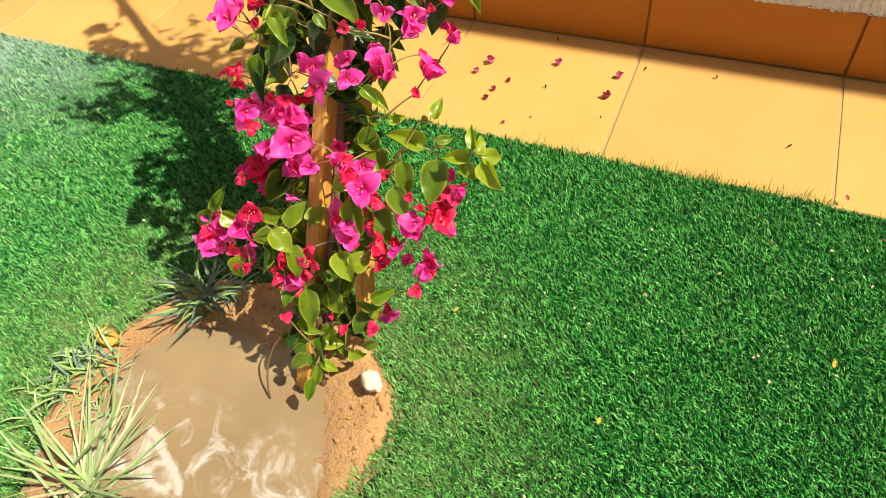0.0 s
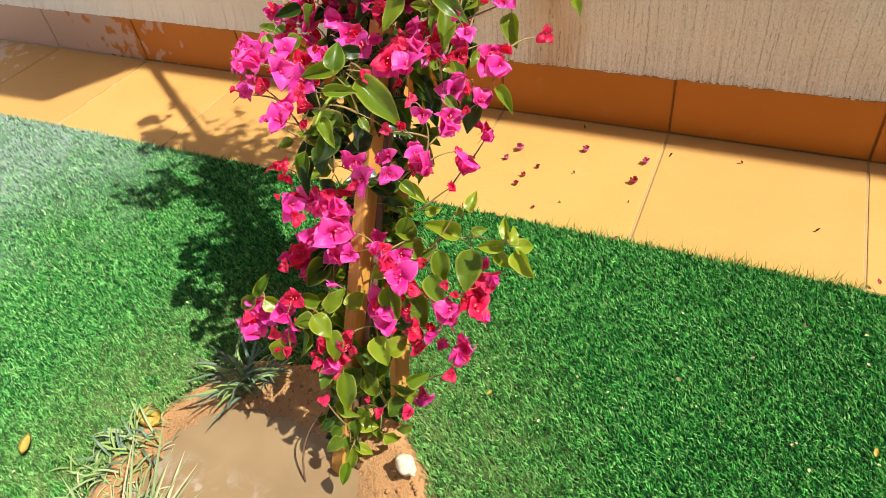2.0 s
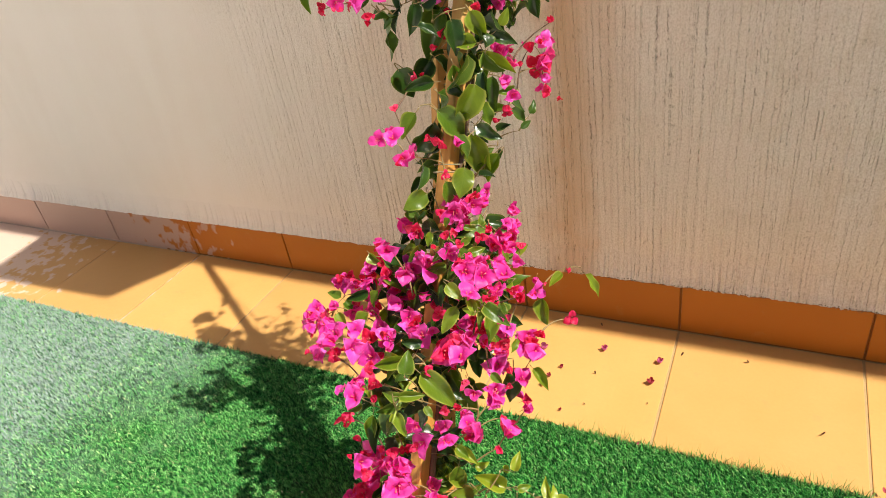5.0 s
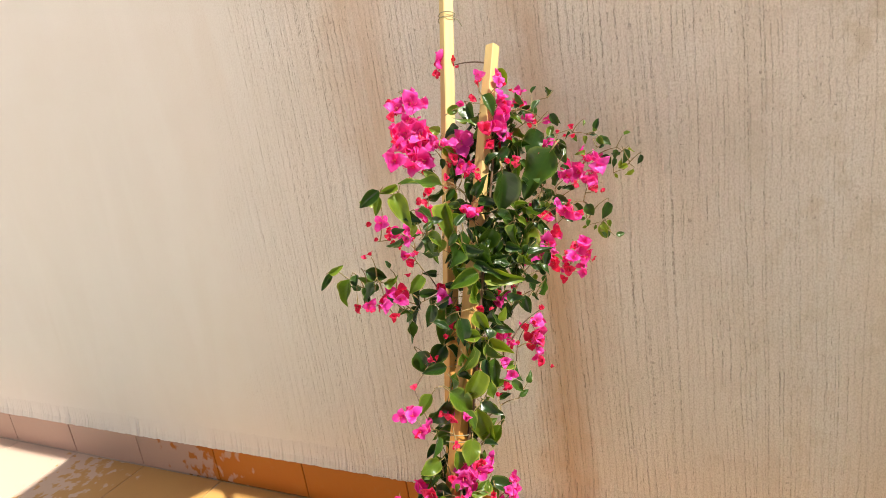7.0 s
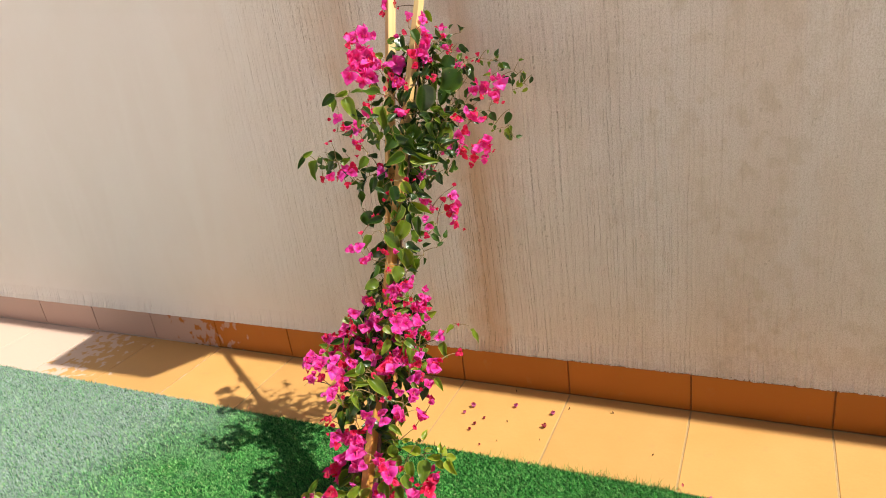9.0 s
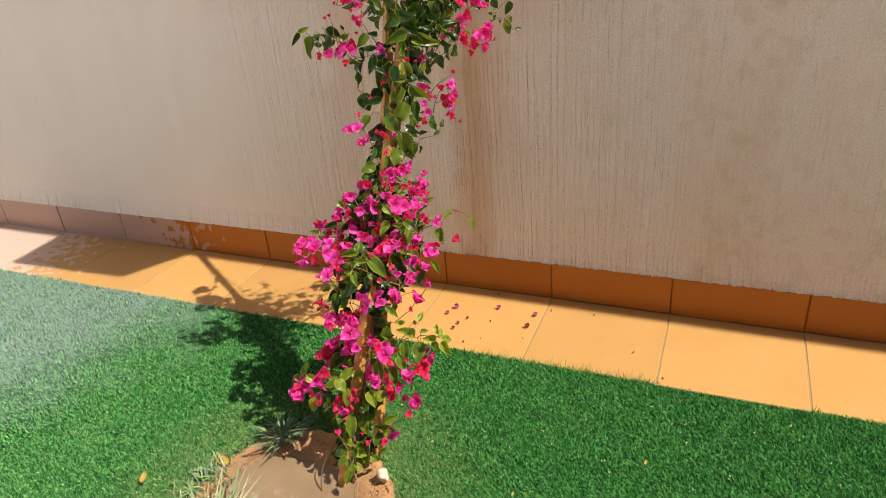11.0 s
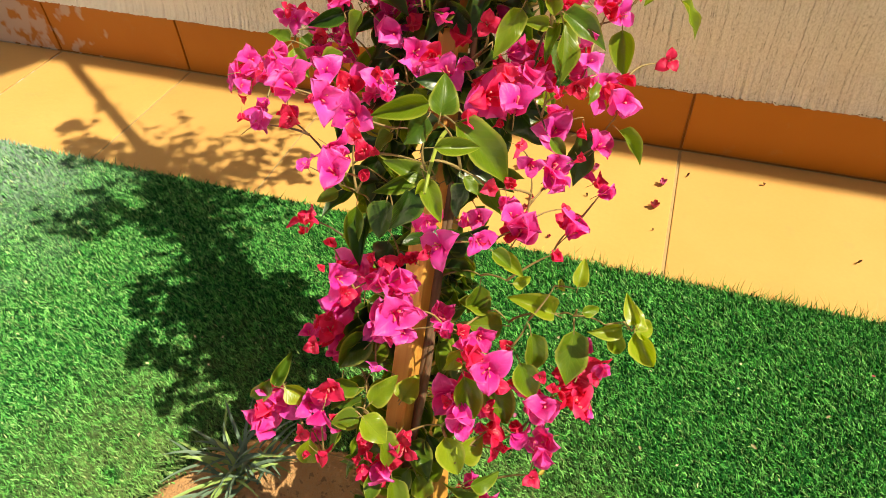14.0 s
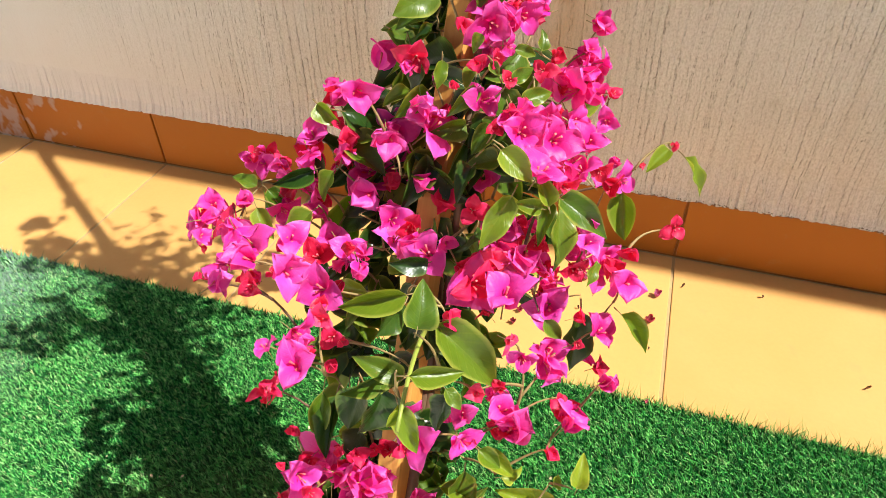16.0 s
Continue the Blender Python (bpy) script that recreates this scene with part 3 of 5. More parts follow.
def stake(foot, top, side, slim, turn):
    """A squared timber stake between two places, slightly bowed and rough."""
    foot, top = Vector(foot), Vector(top)
    up = (top - foot).normalized()
    x = (Vector((1, 0, 0)) - up * up.x).normalized()
    pose_of = Matrix.Translation(foot) @ Matrix((x, up.cross(x), up)).transposed().to_4x4() @ Matrix.Rotation(radians(turn), 4, "Z")
    length = (top - foot).length
    bm = bmesh.new()
    rings = []
    for i in range(25):
        f = i / 24
        h = (side + (slim - side) * f) / 2 * (1 + 0.05 * noise.noise((0, turn, f * 9)))
        c = 0.0025 * noise.noise((f * 3, turn, 5))
        b = h * 0.16
        ring = []
        for sx, sy in ((1, 1), (-1, 1), (-1, -1), (1, -1)):
            pair = [(sx * h, sy * (h - b)), (sx * (h - b), sy * h)]
            for x, y in pair if sx * sy > 0 else pair[::-1]:
                ring.append(bm.verts.new((x + c, y, f * length)))
        rings.append(ring)
    for r, s in zip(rings, rings[1:]):
        for k in range(8):
            bm.faces.new((r[k], r[(k + 1) % 8], s[(k + 1) % 8], s[k]))
    bm.faces.new(rings[-1])
    bm.faces.new(rings[0][::-1])
    return tagged(part("wooden_stake", bm, WOOD, matrix=pose_of), "square sawn pine stake leaning towards the wall", "stake", "stakes holding the plant")


FRONT_FOOT, FRONT_TOP = Vector((-0.232, -0.835, -0.02)), Vector((-0.207, -0.200, 1.130))
BACK_FOOT, BACK_TOP = Vector((-0.199, -0.735, -0.02)), Vector((-0.345, -0.006, 1.36))
stake(FRONT_FOOT, FRONT_TOP, 0.0210, 0.0165, -16)
stake(BACK_FOOT, BACK_TOP, 0.0195, 0.0190, -38)


def on_front(z):
    return FRONT_FOOT.lerp(FRONT_TOP, (z - FRONT_FOOT.z) / (FRONT_TOP.z - FRONT_FOOT.z))


def tie(stake_at, radius):
    bm = bmesh.new()
    way = (FRONT_TOP - FRONT_FOOT).normalized()
    a = way.orthogonal().normalized()
    b = way.cross(a)
    loop = [stake_at + radius * (math.cos(k * 0.42) * a + math.sin(k * 0.42) * b) + way * (0.0006 * k) for k in range(32)]
    loop += [loop[-1] + a * 0.012 + b * 0.004, loop[-1] + a * 0.020 - way * 0.012]
    tube(bm, loop, [0.0008] * len(loop), 5)
    tagged(part("garden_tie", bm, TWINE), "thin brown twine tied round the stake", "tie", "ties on the stakes")


tie(BACK_FOOT.lerp(BACK_TOP, 0.868), 0.0142)
tie(on_front(0.60), 0.0165)

# ---- the bougainvillea ----
plant = tagged(new("bougainvillea"), "young bougainvillea with magenta bracts climbing two wooden stakes", "plant")
plant.location = (-0.235, -0.83, 0)
ROOT = Matrix.Translation(-plant.location)
RIGHT, AHEAD = Vector((0.88, 0.47, 0)).normalized(), Vector((-0.47, 0.88, 0)).normalized()
rng = random.Random(11)


def leaf_mesh(name, wide, fold, curl, wave, material, bark):
    """An ovate pointed leaf, one unit long from stalk to tip along +X, facing +Z, with its stalk."""
    bm = bmesh.new()
    uv = bm.loops.layers.uv.new("UVMap")
    NX, NY = 10, 3
    rows, at = [], {}
    for i in range(NX + 1):
        f = i / NX
        w = wide * 1.95 * (f ** 0.50) * ((1 - f) ** 0.96)
        if i == NX:
            w = 0.004
        row = []
        for k in range(-NY, NY + 1):
            s = k / NY
            x = f - 0.05 * abs(s) * (1 - f)
            z = fold * abs(s) * w - curl * f * f + wave * math.sin(f * 9 + (2 if s > 0 else 0)) * s * s * w * 2
            v = bm.verts.new((x, s * w * 0.5 * 1.3, z))
            at[v] = ((s + 1) / 2, f)
            row.append(v)
        rows.append(row)
    for r, s in zip(rows, rows[1:]):
        for k in range(2 * NY):
            f = bm.faces.new((r[k], s[k], s[k + 1], r[k + 1]))
            f.smooth = True
            for loop in f.loops:
                loop[uv].uv = at[loop.vert]
    tube(bm, [Vector((-0.26, 0, -0.07)), Vector((-0.12, 0, -0.015)), Vector((0.03, 0, 0.0))], [0.020, 0.016, 0.012], 5, 1)
    data = bpy.data.meshes.new(name)
    bm.to_mesh(data)
    bm.free()
    data.materials.append(material)
    data.materials.append(bark)
    return data


STALK = make_plain("green_stalk", (0.20, 0.125, 0.045), (0.34, 0.26, 0.095), 150, 0.6)
LEAF_MESHES = {age: [(leaf_mesh("leaf", w, f, c, v, LEAF[age], STALK), w) for w, f, c, v in ((0.66, 0.50, 0.16, 0.06), (0.70, 0.36, 0.30, 0.10), (0.58, 0.70, 0.14, 0.06), (0.68, 0.46, 0.46, 0.11), (0.62, 0.26, 0.10, 0.13), (0.54, 0.90, 0.26, 0.07), (0.66, 0.62, 0.60, 0.10))] for age in LEAF}


def blossom_mesh(tone, openness, seed):
    """Three papery, crumpled, pointed bracts round small tube flowers, one unit wide, opening along +Z."""
    r = random.Random(seed)
    bm = bmesh.new()
    uv = bm.loops.layers.uv.new("UVMap")
    for b in range(3):
        turn = Matrix.Rotation(b * math.tau / 3 + r.uniform(-0.35, 0.35), 4, "Z") @ Matrix.Rotation(-(openness + r.uniform(-0.3, 0.25)), 4, "Y")
        size = r.uniform(0.56, 0.76)
        wave, crease, phase = r.uniform(0.02, 0.06), r.uniform(-0.10, 0.45), r.uniform(0, 6)
        curl = r.uniform(0.05, 0.45)
        rows, at = [], {}
        for i in range(9):
            f = i / 8
            w = 1.62 * size * (max(f, 0.03) ** 0.52) * ((1 - f) ** 0.66) if i < 8 else 0.004
            row = []
            for k in range(-4, 5):
                s = k / 4
                edge = s * s
                z = crease * edge * w * 0.55 + 0.22 * size * math.sin(f * 2.6) - curl * size * f * f + wave * math.sin(phase + f * 7 + s * 4) * (0.3 + edge)
                z += 0.055 * noise.noise((f * 4 + seed, s * 3, b * 5.0 + phase)) + 0.016 * noise.noise((f * 9, s * 8 + seed, phase))
                ragged = 1 + 0.05 * noise.noise((f * 8, s * 2 + phase, seed))
                v = bm.verts.new(turn @ Vector((f * size * (1 - 0.06 * edge) + 0.02, s * w * 0.62 * ragged, z)))
                at[v] = ((s + 1) / 2, f)
                row.append(v)
            rows.append(row)
        for p, q in zip(rows, rows[1:]):
            for k in range(8):
                f = bm.faces.new((p[k], q[k], q[k + 1], p[k + 1]))
                f.smooth = True
                for loop in f.loops:
                    loop[uv].uv = at[loop.vert]
    for b in range(3):
        a = b * math.tau / 3 + 0.5
        tip = Vector((0.10 * math.cos(a), 0.10 * math.sin(a), 0.25 + 0.05 * b))
        tube(bm, [Vector((0.02 * math.cos(a), 0.02 * math.sin(a), 0.0)), tip * 0.6, tip], [0.012, 0.017, 0.028], 5, 1)
    tube(bm, [Vector((0.02, 0, -0.42)), Vector((0, 0.01, -0.2)), Vector((0, 0, 0.02))], [0.014, 0.013, 0.020], 5, 2)
    data = bpy.data.meshes.new("blossom")
    bm.to_mesh(data)
    bm.free()
    for m in (BRACT[tone], TUBE, STALK):
        data.materials.append(m)
    return data


BLOSSOMS = {tone: [blossom_mesh(tone, o, 7 * n + ord(tone)) for n, o in enumerate((0.45, 0.7, 0.95, 1.1, 1.25, 0.6, 1.35, 0.85, 0.3))] for tone in BRACT}


def turn_to(x_way, z_way):
    """A turn whose X runs along x_way and whose Z lies as near as may be to z_way."""
    x = x_way.normalized()
    z = (z_way - x * z_way.dot(x)).normalized()
    return Matrix((x, z.cross(x), z)).transposed().to_4x4()


def sight(z):
    """The way most leaves and bracts at this height face: out from the wall, and upwards low down."""
    tilt = radians(40 - 26 * max(0.0, min(1.0, (z - 0.50) / 0.22)))
    return -AHEAD * math.cos(tilt) + Vector((0, 0, math.sin(tilt))), AHEAD * math.sin(tilt) + Vector((0, 0, math.cos(tilt)))


def add_leaf(base, length, degrees, age, ratio=0.62, loose=0.3):
    """A leaf from its base towards degrees, in the plane that faces out; ratio is its breadth to its length."""
    out, up = sight(base.z)
    a = radians(degrees)
    way = (RIGHT * math.cos(a) + up * math.sin(a) + out * rng.gauss(0, loose * 0.5)).normalized()
    facing = out + Vector((rng.gauss(0, loose), rng.gauss(0, loose), rng.gauss(0.1, loose)))
    mesh, wide = rng.choice(LEAF_MESHES[age])
    m = Matrix.Translation(base) @ turn_to(way, facing) @ Matrix.Diagonal((length, length * ratio / wide, length, 1))
    return part("leaf", mesh, None, plant, matrix=ROOT @ m), base - way * length * 0.25


def add_blossom(at, width, tone, facing=None, name="blossom", loose=0.6):
    if facing is None:
        facing = sight(at.z)[0] + Vector((rng.gauss(0.1, loose), rng.gauss(0, loose), rng.gauss(0, loose)))
    m = Matrix.Translation(at) @ facing.to_track_quat("Z", "Y").to_matrix().to_4x4() @ Matrix.Rotation(rng.uniform(0, 6.3), 4, "Z") @ Matrix.Scale(width, 4)
    return part(name, rng.choice(BLOSSOMS[tone]), None, plant, matrix=ROOT @ m @ Matrix.Translation((0, 0, -0.25)))


def add_twig(a, b, thick, sag):
    bm = bmesh.new()
    line = arc(a, b, sag, 6)
    tube(bm, [ROOT @ p for p in line], [thick * (1 - 0.6 * i / 6) for i in range(7)], 5)
    return part("twig", bm, STALK if thick < 0.0013 else BARK, plant)


# Blossoms, zone by zone up the plant: place, width in mm and hue (p pink, v violet, r red, c coral).
BLOOM_FOOT = [
    (-0.183, -0.782, 0.089, 16, "r"),
    (-0.150, -0.772, 0.092, 19, "r"),
    (-0.141, -0.752, 0.095, 26, "p"),
    (-0.191, -0.786, 0.118, 10, "r"),
    (-0.229, -0.814, 0.133, 14, "r"),
    (-0.098, -0.751, 0.161, 17, "r"),
    (-0.340, -0.781, 0.167, 37, "c"),
    (-0.222, -0.790, 0.173, 34, "p"),
    (-0.096, -0.737, 0.175, 33, "p"),
    (-0.236, -0.797, 0.179, 18, "r"),
    (-0.272, -0.797, 0.183, 22, "r"),
    (-0.295, -0.787, 0.191, 15, "c"),
    (-0.327, -0.763, 0.192, 30, "p"),
    (-0.232, -0.791, 0.194, 12, "r"),
    (-0.204, -0.778, 0.196, 22, "r"),
    (-0.130, -0.756, 0.198, 18, "r"),
    (-0.202, -0.770, 0.210, 11, "r"),
    (-0.294, -0.710, 0.212, 30, "p"),
]
BLOOM_ANKLE = [
    (-0.294, -0.692, 0.215, 50, "p"),
    (-0.276, -0.782, 0.216, 32, "p"),
    (-0.114, -0.751, 0.218, 24, "p"),
    (-0.133, -0.751, 0.222, 26, "r"),
    (-0.248, -0.724, 0.225, 17, "v"),
    (-0.158, -0.762, 0.231, 21, "p"),
    (-0.064, -0.722, 0.235, 17, "v"),
    (-0.298, -0.706, 0.239, 29, "r"),
    (-0.098, -0.734, 0.240, 38, "p"),
    (-0.304, -0.730, 0.241, 19, "r"),
    (-0.161, -0.756, 0.243, 32, "r"),
    (-0.140, -0.745, 0.243, 15, "r"),
    (-0.073, -0.721, 0.244, 37, "r"),
    (-0.248, -0.708, 0.252, 34, "p"),
    (-0.084, -0.722, 0.253, 23, "r"),
    (-0.225, -0.712, 0.266, 24, "r"),
    (-0.065, -0.710, 0.268, 14, "r"),
    (-0.135, -0.741, 0.269, 20, "r"),
]
BLOOM_SKIRT = [
    (-0.104, -0.723, 0.270, 12, "r"),
    (-0.058, -0.705, 0.274, 20, "p"),
    (-0.137, -0.705, 0.275, 14, "r"),
    (-0.187, -0.711, 0.287, 26, "p"),
    (-0.142, -0.744, 0.289, 32, "p"),
    (-0.154, -0.741, 0.289, 25, "r"),
    (-0.208, -0.727, 0.315, 23, "p"),
    (-0.219, -0.733, 0.318, 40, "p"),
    (-0.256, -0.734, 0.330, 14, "r"),
    (-0.325, -0.667, 0.332, 21, "r"),
    (-0.240, -0.717, 0.332, 32, "p"),
    (-0.227, -0.694, 0.336, 10, "r"),
    (-0.218, -0.692, 0.337, 17, "r"),
    (-0.263, -0.730, 0.340, 25, "p"),
    (-0.235, -0.704, 0.341, 17, "r"),
    (-0.246, -0.707, 0.347, 14, "r"),
    (-0.281, -0.705, 0.352, 11, "r"),
    (-0.111, -0.672, 0.354, 15, "r"),
]
BLOOM_HEM = [
    (-0.196, -0.699, 0.365, 26, "p"),
    (-0.101, -0.655, 0.368, 29, "p"),
    (-0.164, -0.696, 0.376, 22, "p"),
    (-0.136, -0.677, 0.377, 35, "p"),
    (-0.111, -0.650, 0.382, 7, "r"),
    (-0.085, -0.639, 0.394, 19, "p"),
    (-0.376, -0.631, 0.396, 26, "v"),
    (-0.415, -0.589, 0.399, 22, "p"),
    (-0.122, -0.644, 0.402, 28, "v"),
    (-0.415, -0.573, 0.406, 28, "p"),
    (-0.301, -0.687, 0.410, 17, "p"),
    (-0.400, -0.571, 0.411, 12, "r"),
    (-0.250, -0.694, 0.414, 13, "r"),
    (-0.107, -0.631, 0.415, 10, "r"),
    (-0.334, -0.644, 0.416, 20, "r"),
    (-0.381, -0.587, 0.416, 27, "p"),
    (-0.132, -0.606, 0.418, 31, "v"),
    (-0.094, -0.621, 0.422, 22, "p"),
]
BLOOM_WAIST = [
    (-0.136, -0.662, 0.424, 17, "p"),
    (-0.156, -0.694, 0.425, 15, "c"),
    (-0.266, -0.706, 0.425, 30, "p"),
    (-0.144, -0.687, 0.426, 14, "r"),
    (-0.267, -0.668, 0.427, 19, "c"),
    (-0.253, -0.682, 0.428, 17, "r"),
    (-0.243, -0.686, 0.432, 7, "c"),
    (-0.277, -0.649, 0.434, 29, "p"),
    (-0.312, -0.575, 0.436, 22, "p"),
    (-0.285, -0.564, 0.441, 11, "p"),
    (-0.381, -0.534, 0.441, 19, "v"),
    (-0.144, -0.665, 0.442, 13, "c"),
    (-0.086, -0.599, 0.443, 31, "p"),
    (-0.299, -0.649, 0.444, 30, "v"),
    (-0.331, -0.591, 0.444, 20, "p"),
    (-0.392, -0.534, 0.445, 16, "p"),
    (-0.345, -0.557, 0.448, 24, "v"),
    (-0.309, -0.628, 0.449, 17, "r"),
]
BLOOM_LAP = [
    (-0.058, -0.537, 0.450, 15, "r"),
    (-0.085, -0.573, 0.451, 15, "r"),
    (-0.323, -0.658, 0.455, 32, "p"),
    (-0.248, -0.644, 0.455, 20, "p"),
    (-0.312, -0.570, 0.457, 29, "p"),
    (-0.235, -0.611, 0.458, 23, "v"),
    (-0.116, -0.612, 0.461, 21, "r"),
    (-0.152, -0.653, 0.467, 34, "p"),
    (-0.135, -0.623, 0.468, 18, "p"),
    (-0.182, -0.639, 0.468, 15, "r"),
    (-0.256, -0.568, 0.469, 20, "c"),
    (-0.175, -0.686, 0.472, 15, "r"),
    (-0.206, -0.635, 0.473, 27, "p"),
    (-0.272, -0.563, 0.474, 31, "p"),
    (-0.162, -0.635, 0.475, 20, "c"),
    (-0.319, -0.564, 0.476, 29, "p"),
    (-0.195, -0.627, 0.476, 16, "p"),
    (-0.111, -0.606, 0.477, 18, "v"),
]
BLOOM_BELLY = [
    (-0.145, -0.630, 0.478, 29, "p"),
    (-0.097, -0.538, 0.482, 19, "p"),
    (-0.223, -0.582, 0.486, 26, "p"),
    (-0.261, -0.552, 0.487, 24, "p"),
    (-0.069, -0.505, 0.496, 8, "c"),
    (-0.089, -0.538, 0.496, 6, "c"),
    (-0.256, -0.551, 0.499, 24, "p"),
    (-0.298, -0.554, 0.502, 11, "r"),
    (-0.105, -0.577, 0.503, 18, "r"),
    (-0.112, -0.620, 0.504, 13, "p"),
    (-0.175, -0.641, 0.514, 15, "r"),
    (-0.303, -0.539, 0.514, 26, "p"),
    (-0.129, -0.609, 0.518, 18, "r"),
    (-0.124, -0.592, 0.519, 24, "p"),
    (-0.123, -0.572, 0.526, 28, "p"),
    (-0.115, -0.549, 0.530, 14, "p"),
    (-0.178, -0.578, 0.532, 12, "r"),
    (-0.132, -0.565, 0.536, 17, "p"),
]
BLOOM_CHEST = [
    (-0.227, -0.571, 0.538, 16, "v"),
    (-0.139, -0.593, 0.539, 27, "p"),
    (-0.144, -0.566, 0.542, 10, "r"),
    (-0.140, -0.632, 0.542, 24, "p"),
    (-0.158, -0.598, 0.543, 26, "p"),
    (-0.187, -0.570, 0.544, 21, "p"),
    (-0.114, -0.538, 0.544, 13, "r"),
    (-0.123, -0.543, 0.545, 25, "p"),
    (-0.139, -0.551, 0.547, 25, "p"),
    (-0.163, -0.571, 0.548, 9, "c"),
    (-0.242, -0.555, 0.552, 16, "p"),
    (-0.130, -0.538, 0.555, 20, "p"),
    (-0.145, -0.544, 0.556, 14, "p"),
    (-0.121, -0.531, 0.561, 12, "p"),
    (-0.157, -0.554, 0.561, 14, "r"),
    (-0.173, -0.572, 0.561, 13, "r"),
    (-0.195, -0.562, 0.563, 14, "r"),
    (-0.151, -0.539, 0.564, 17, "r"),
]
BLOOM_BREAST = [
    (-0.133, -0.529, 0.567, 16, "p"),
    (-0.182, -0.566, 0.570, 12, "r"),
    (-0.176, -0.557, 0.574, 12, "p"),
    (-0.212, -0.534, 0.574, 15, "r"),
    (-0.129, -0.516, 0.577, 20, "p"),
    (-0.168, -0.503, 0.577, 19, "p"),
    (-0.193, -0.535, 0.577, 27, "p"),
    (-0.177, -0.517, 0.578, 22, "p"),
    (-0.182, -0.500, 0.581, 12, "r"),
    (-0.209, -0.511, 0.614, 10, "r"),
    (-0.167, -0.251, 0.614, 18, "r"),
    (-0.169, -0.252, 0.635, 22, "v"),
    (-0.249, -0.534, 0.642, 17, "p"),
    (-0.200, -0.488, 0.643, 17, "p"),
    (-0.243, -0.527, 0.644, 23, "p"),
    (-0.218, -0.500, 0.648, 20, "r"),
    (-0.169, -0.401, 0.652, 14, "r"),
    (-0.172, -0.251, 0.652, 36, "p"),
]
BLOOM_NECK = [
    (-0.164, -0.393, 0.666, 22, "p"),
    (-0.272, -0.543, 0.669, 17, "p"),
    (-0.257, -0.536, 0.670, 23, "p"),
    (-0.188, -0.318, 0.679, 19, "p"),
    (-0.208, -0.413, 0.679, 11, "c"),
    (-0.176, -0.383, 0.682, 13, "v"),
    (-0.279, -0.485, 0.682, 10, "c"),
    (-0.182, -0.270, 0.686, 18, "r"),
    (-0.167, -0.253, 0.690, 24, "v"),
    (-0.275, -0.434, 0.700, 14, "c"),
    (-0.193, -0.337, 0.701, 24, "p"),
    (-0.152, -0.269, 0.720, 17, "r"),
    (-0.239, -0.410, 0.747, 16, "r"),
    (-0.095, -0.207, 0.759, 24, "p"),
    (-0.182, -0.361, 0.769, 24, "p"),
    (-0.114, -0.226, 0.770, 20, "r"),
    (-0.159, -0.343, 0.771, 16, "r"),
    (-0.191, -0.410, 0.777, 14, "r"),
]
BLOOM_THROAT = [
    (-0.169, -0.358, 0.777, 16, "p"),
    (-0.092, -0.190, 0.778, 26, "p"),
    (-0.109, -0.208, 0.784, 26, "p"),
    (-0.303, -0.465, 0.785, 12, "r"),
    (-0.133, -0.241, 0.786, 23, "r"),
    (-0.250, -0.411, 0.792, 28, "v"),
    (-0.100, -0.192, 0.795, 30, "p"),
    (-0.356, -0.475, 0.800, 11, "r"),
    (-0.145, -0.257, 0.803, 31, "p"),
    (-0.332, -0.478, 0.804, 17, "p"),
    (-0.310, -0.472, 0.805, 28, "v"),
    (-0.294, -0.455, 0.807, 24, "r"),
    (-0.136, -0.248, 0.820, 35, "p"),
    (-0.126, -0.227, 0.835, 19, "r"),
    (-0.100, -0.189, 0.848, 22, "p"),
    (-0.283, -0.431, 0.854, 21, "r"),
    (-0.137, -0.231, 0.857, 19, "p"),
    (-0.112, -0.210, 0.863, 29, "p"),
]
BLOOM_SHOULDER = [
    (-0.277, -0.429, 0.865, 12, "p"),
    (-0.143, -0.241, 0.865, 21, "r"),
    (-0.155, -0.277, 0.869, 13, "r"),
    (-0.339, -0.444, 0.871, 11, "r"),
    (-0.125, -0.215, 0.875, 17, "v"),
    (-0.086, -0.117, 0.875, 12, "r"),
    (-0.145, -0.270, 0.887, 19, "p"),
    (-0.282, -0.431, 0.887, 21, "v"),
    (-0.097, -0.107, 0.890, 31, "p"),
    (-0.109, -0.156, 0.893, 16, "r"),
    (-0.305, -0.441, 0.895, 10, "r"),
    (-0.318, -0.452, 0.896, 10, "r"),
    (-0.276, -0.429, 0.897, 22, "p"),
    (-0.297, -0.435, 0.900, 24, "p"),
    (-0.211, -0.358, 0.904, 28, "p"),
    (-0.114, -0.116, 0.905, 31, "p"),
    (-0.199, -0.350, 0.906, 14, "r"),
    (-0.246, -0.388, 0.906, 12, "r"),
]
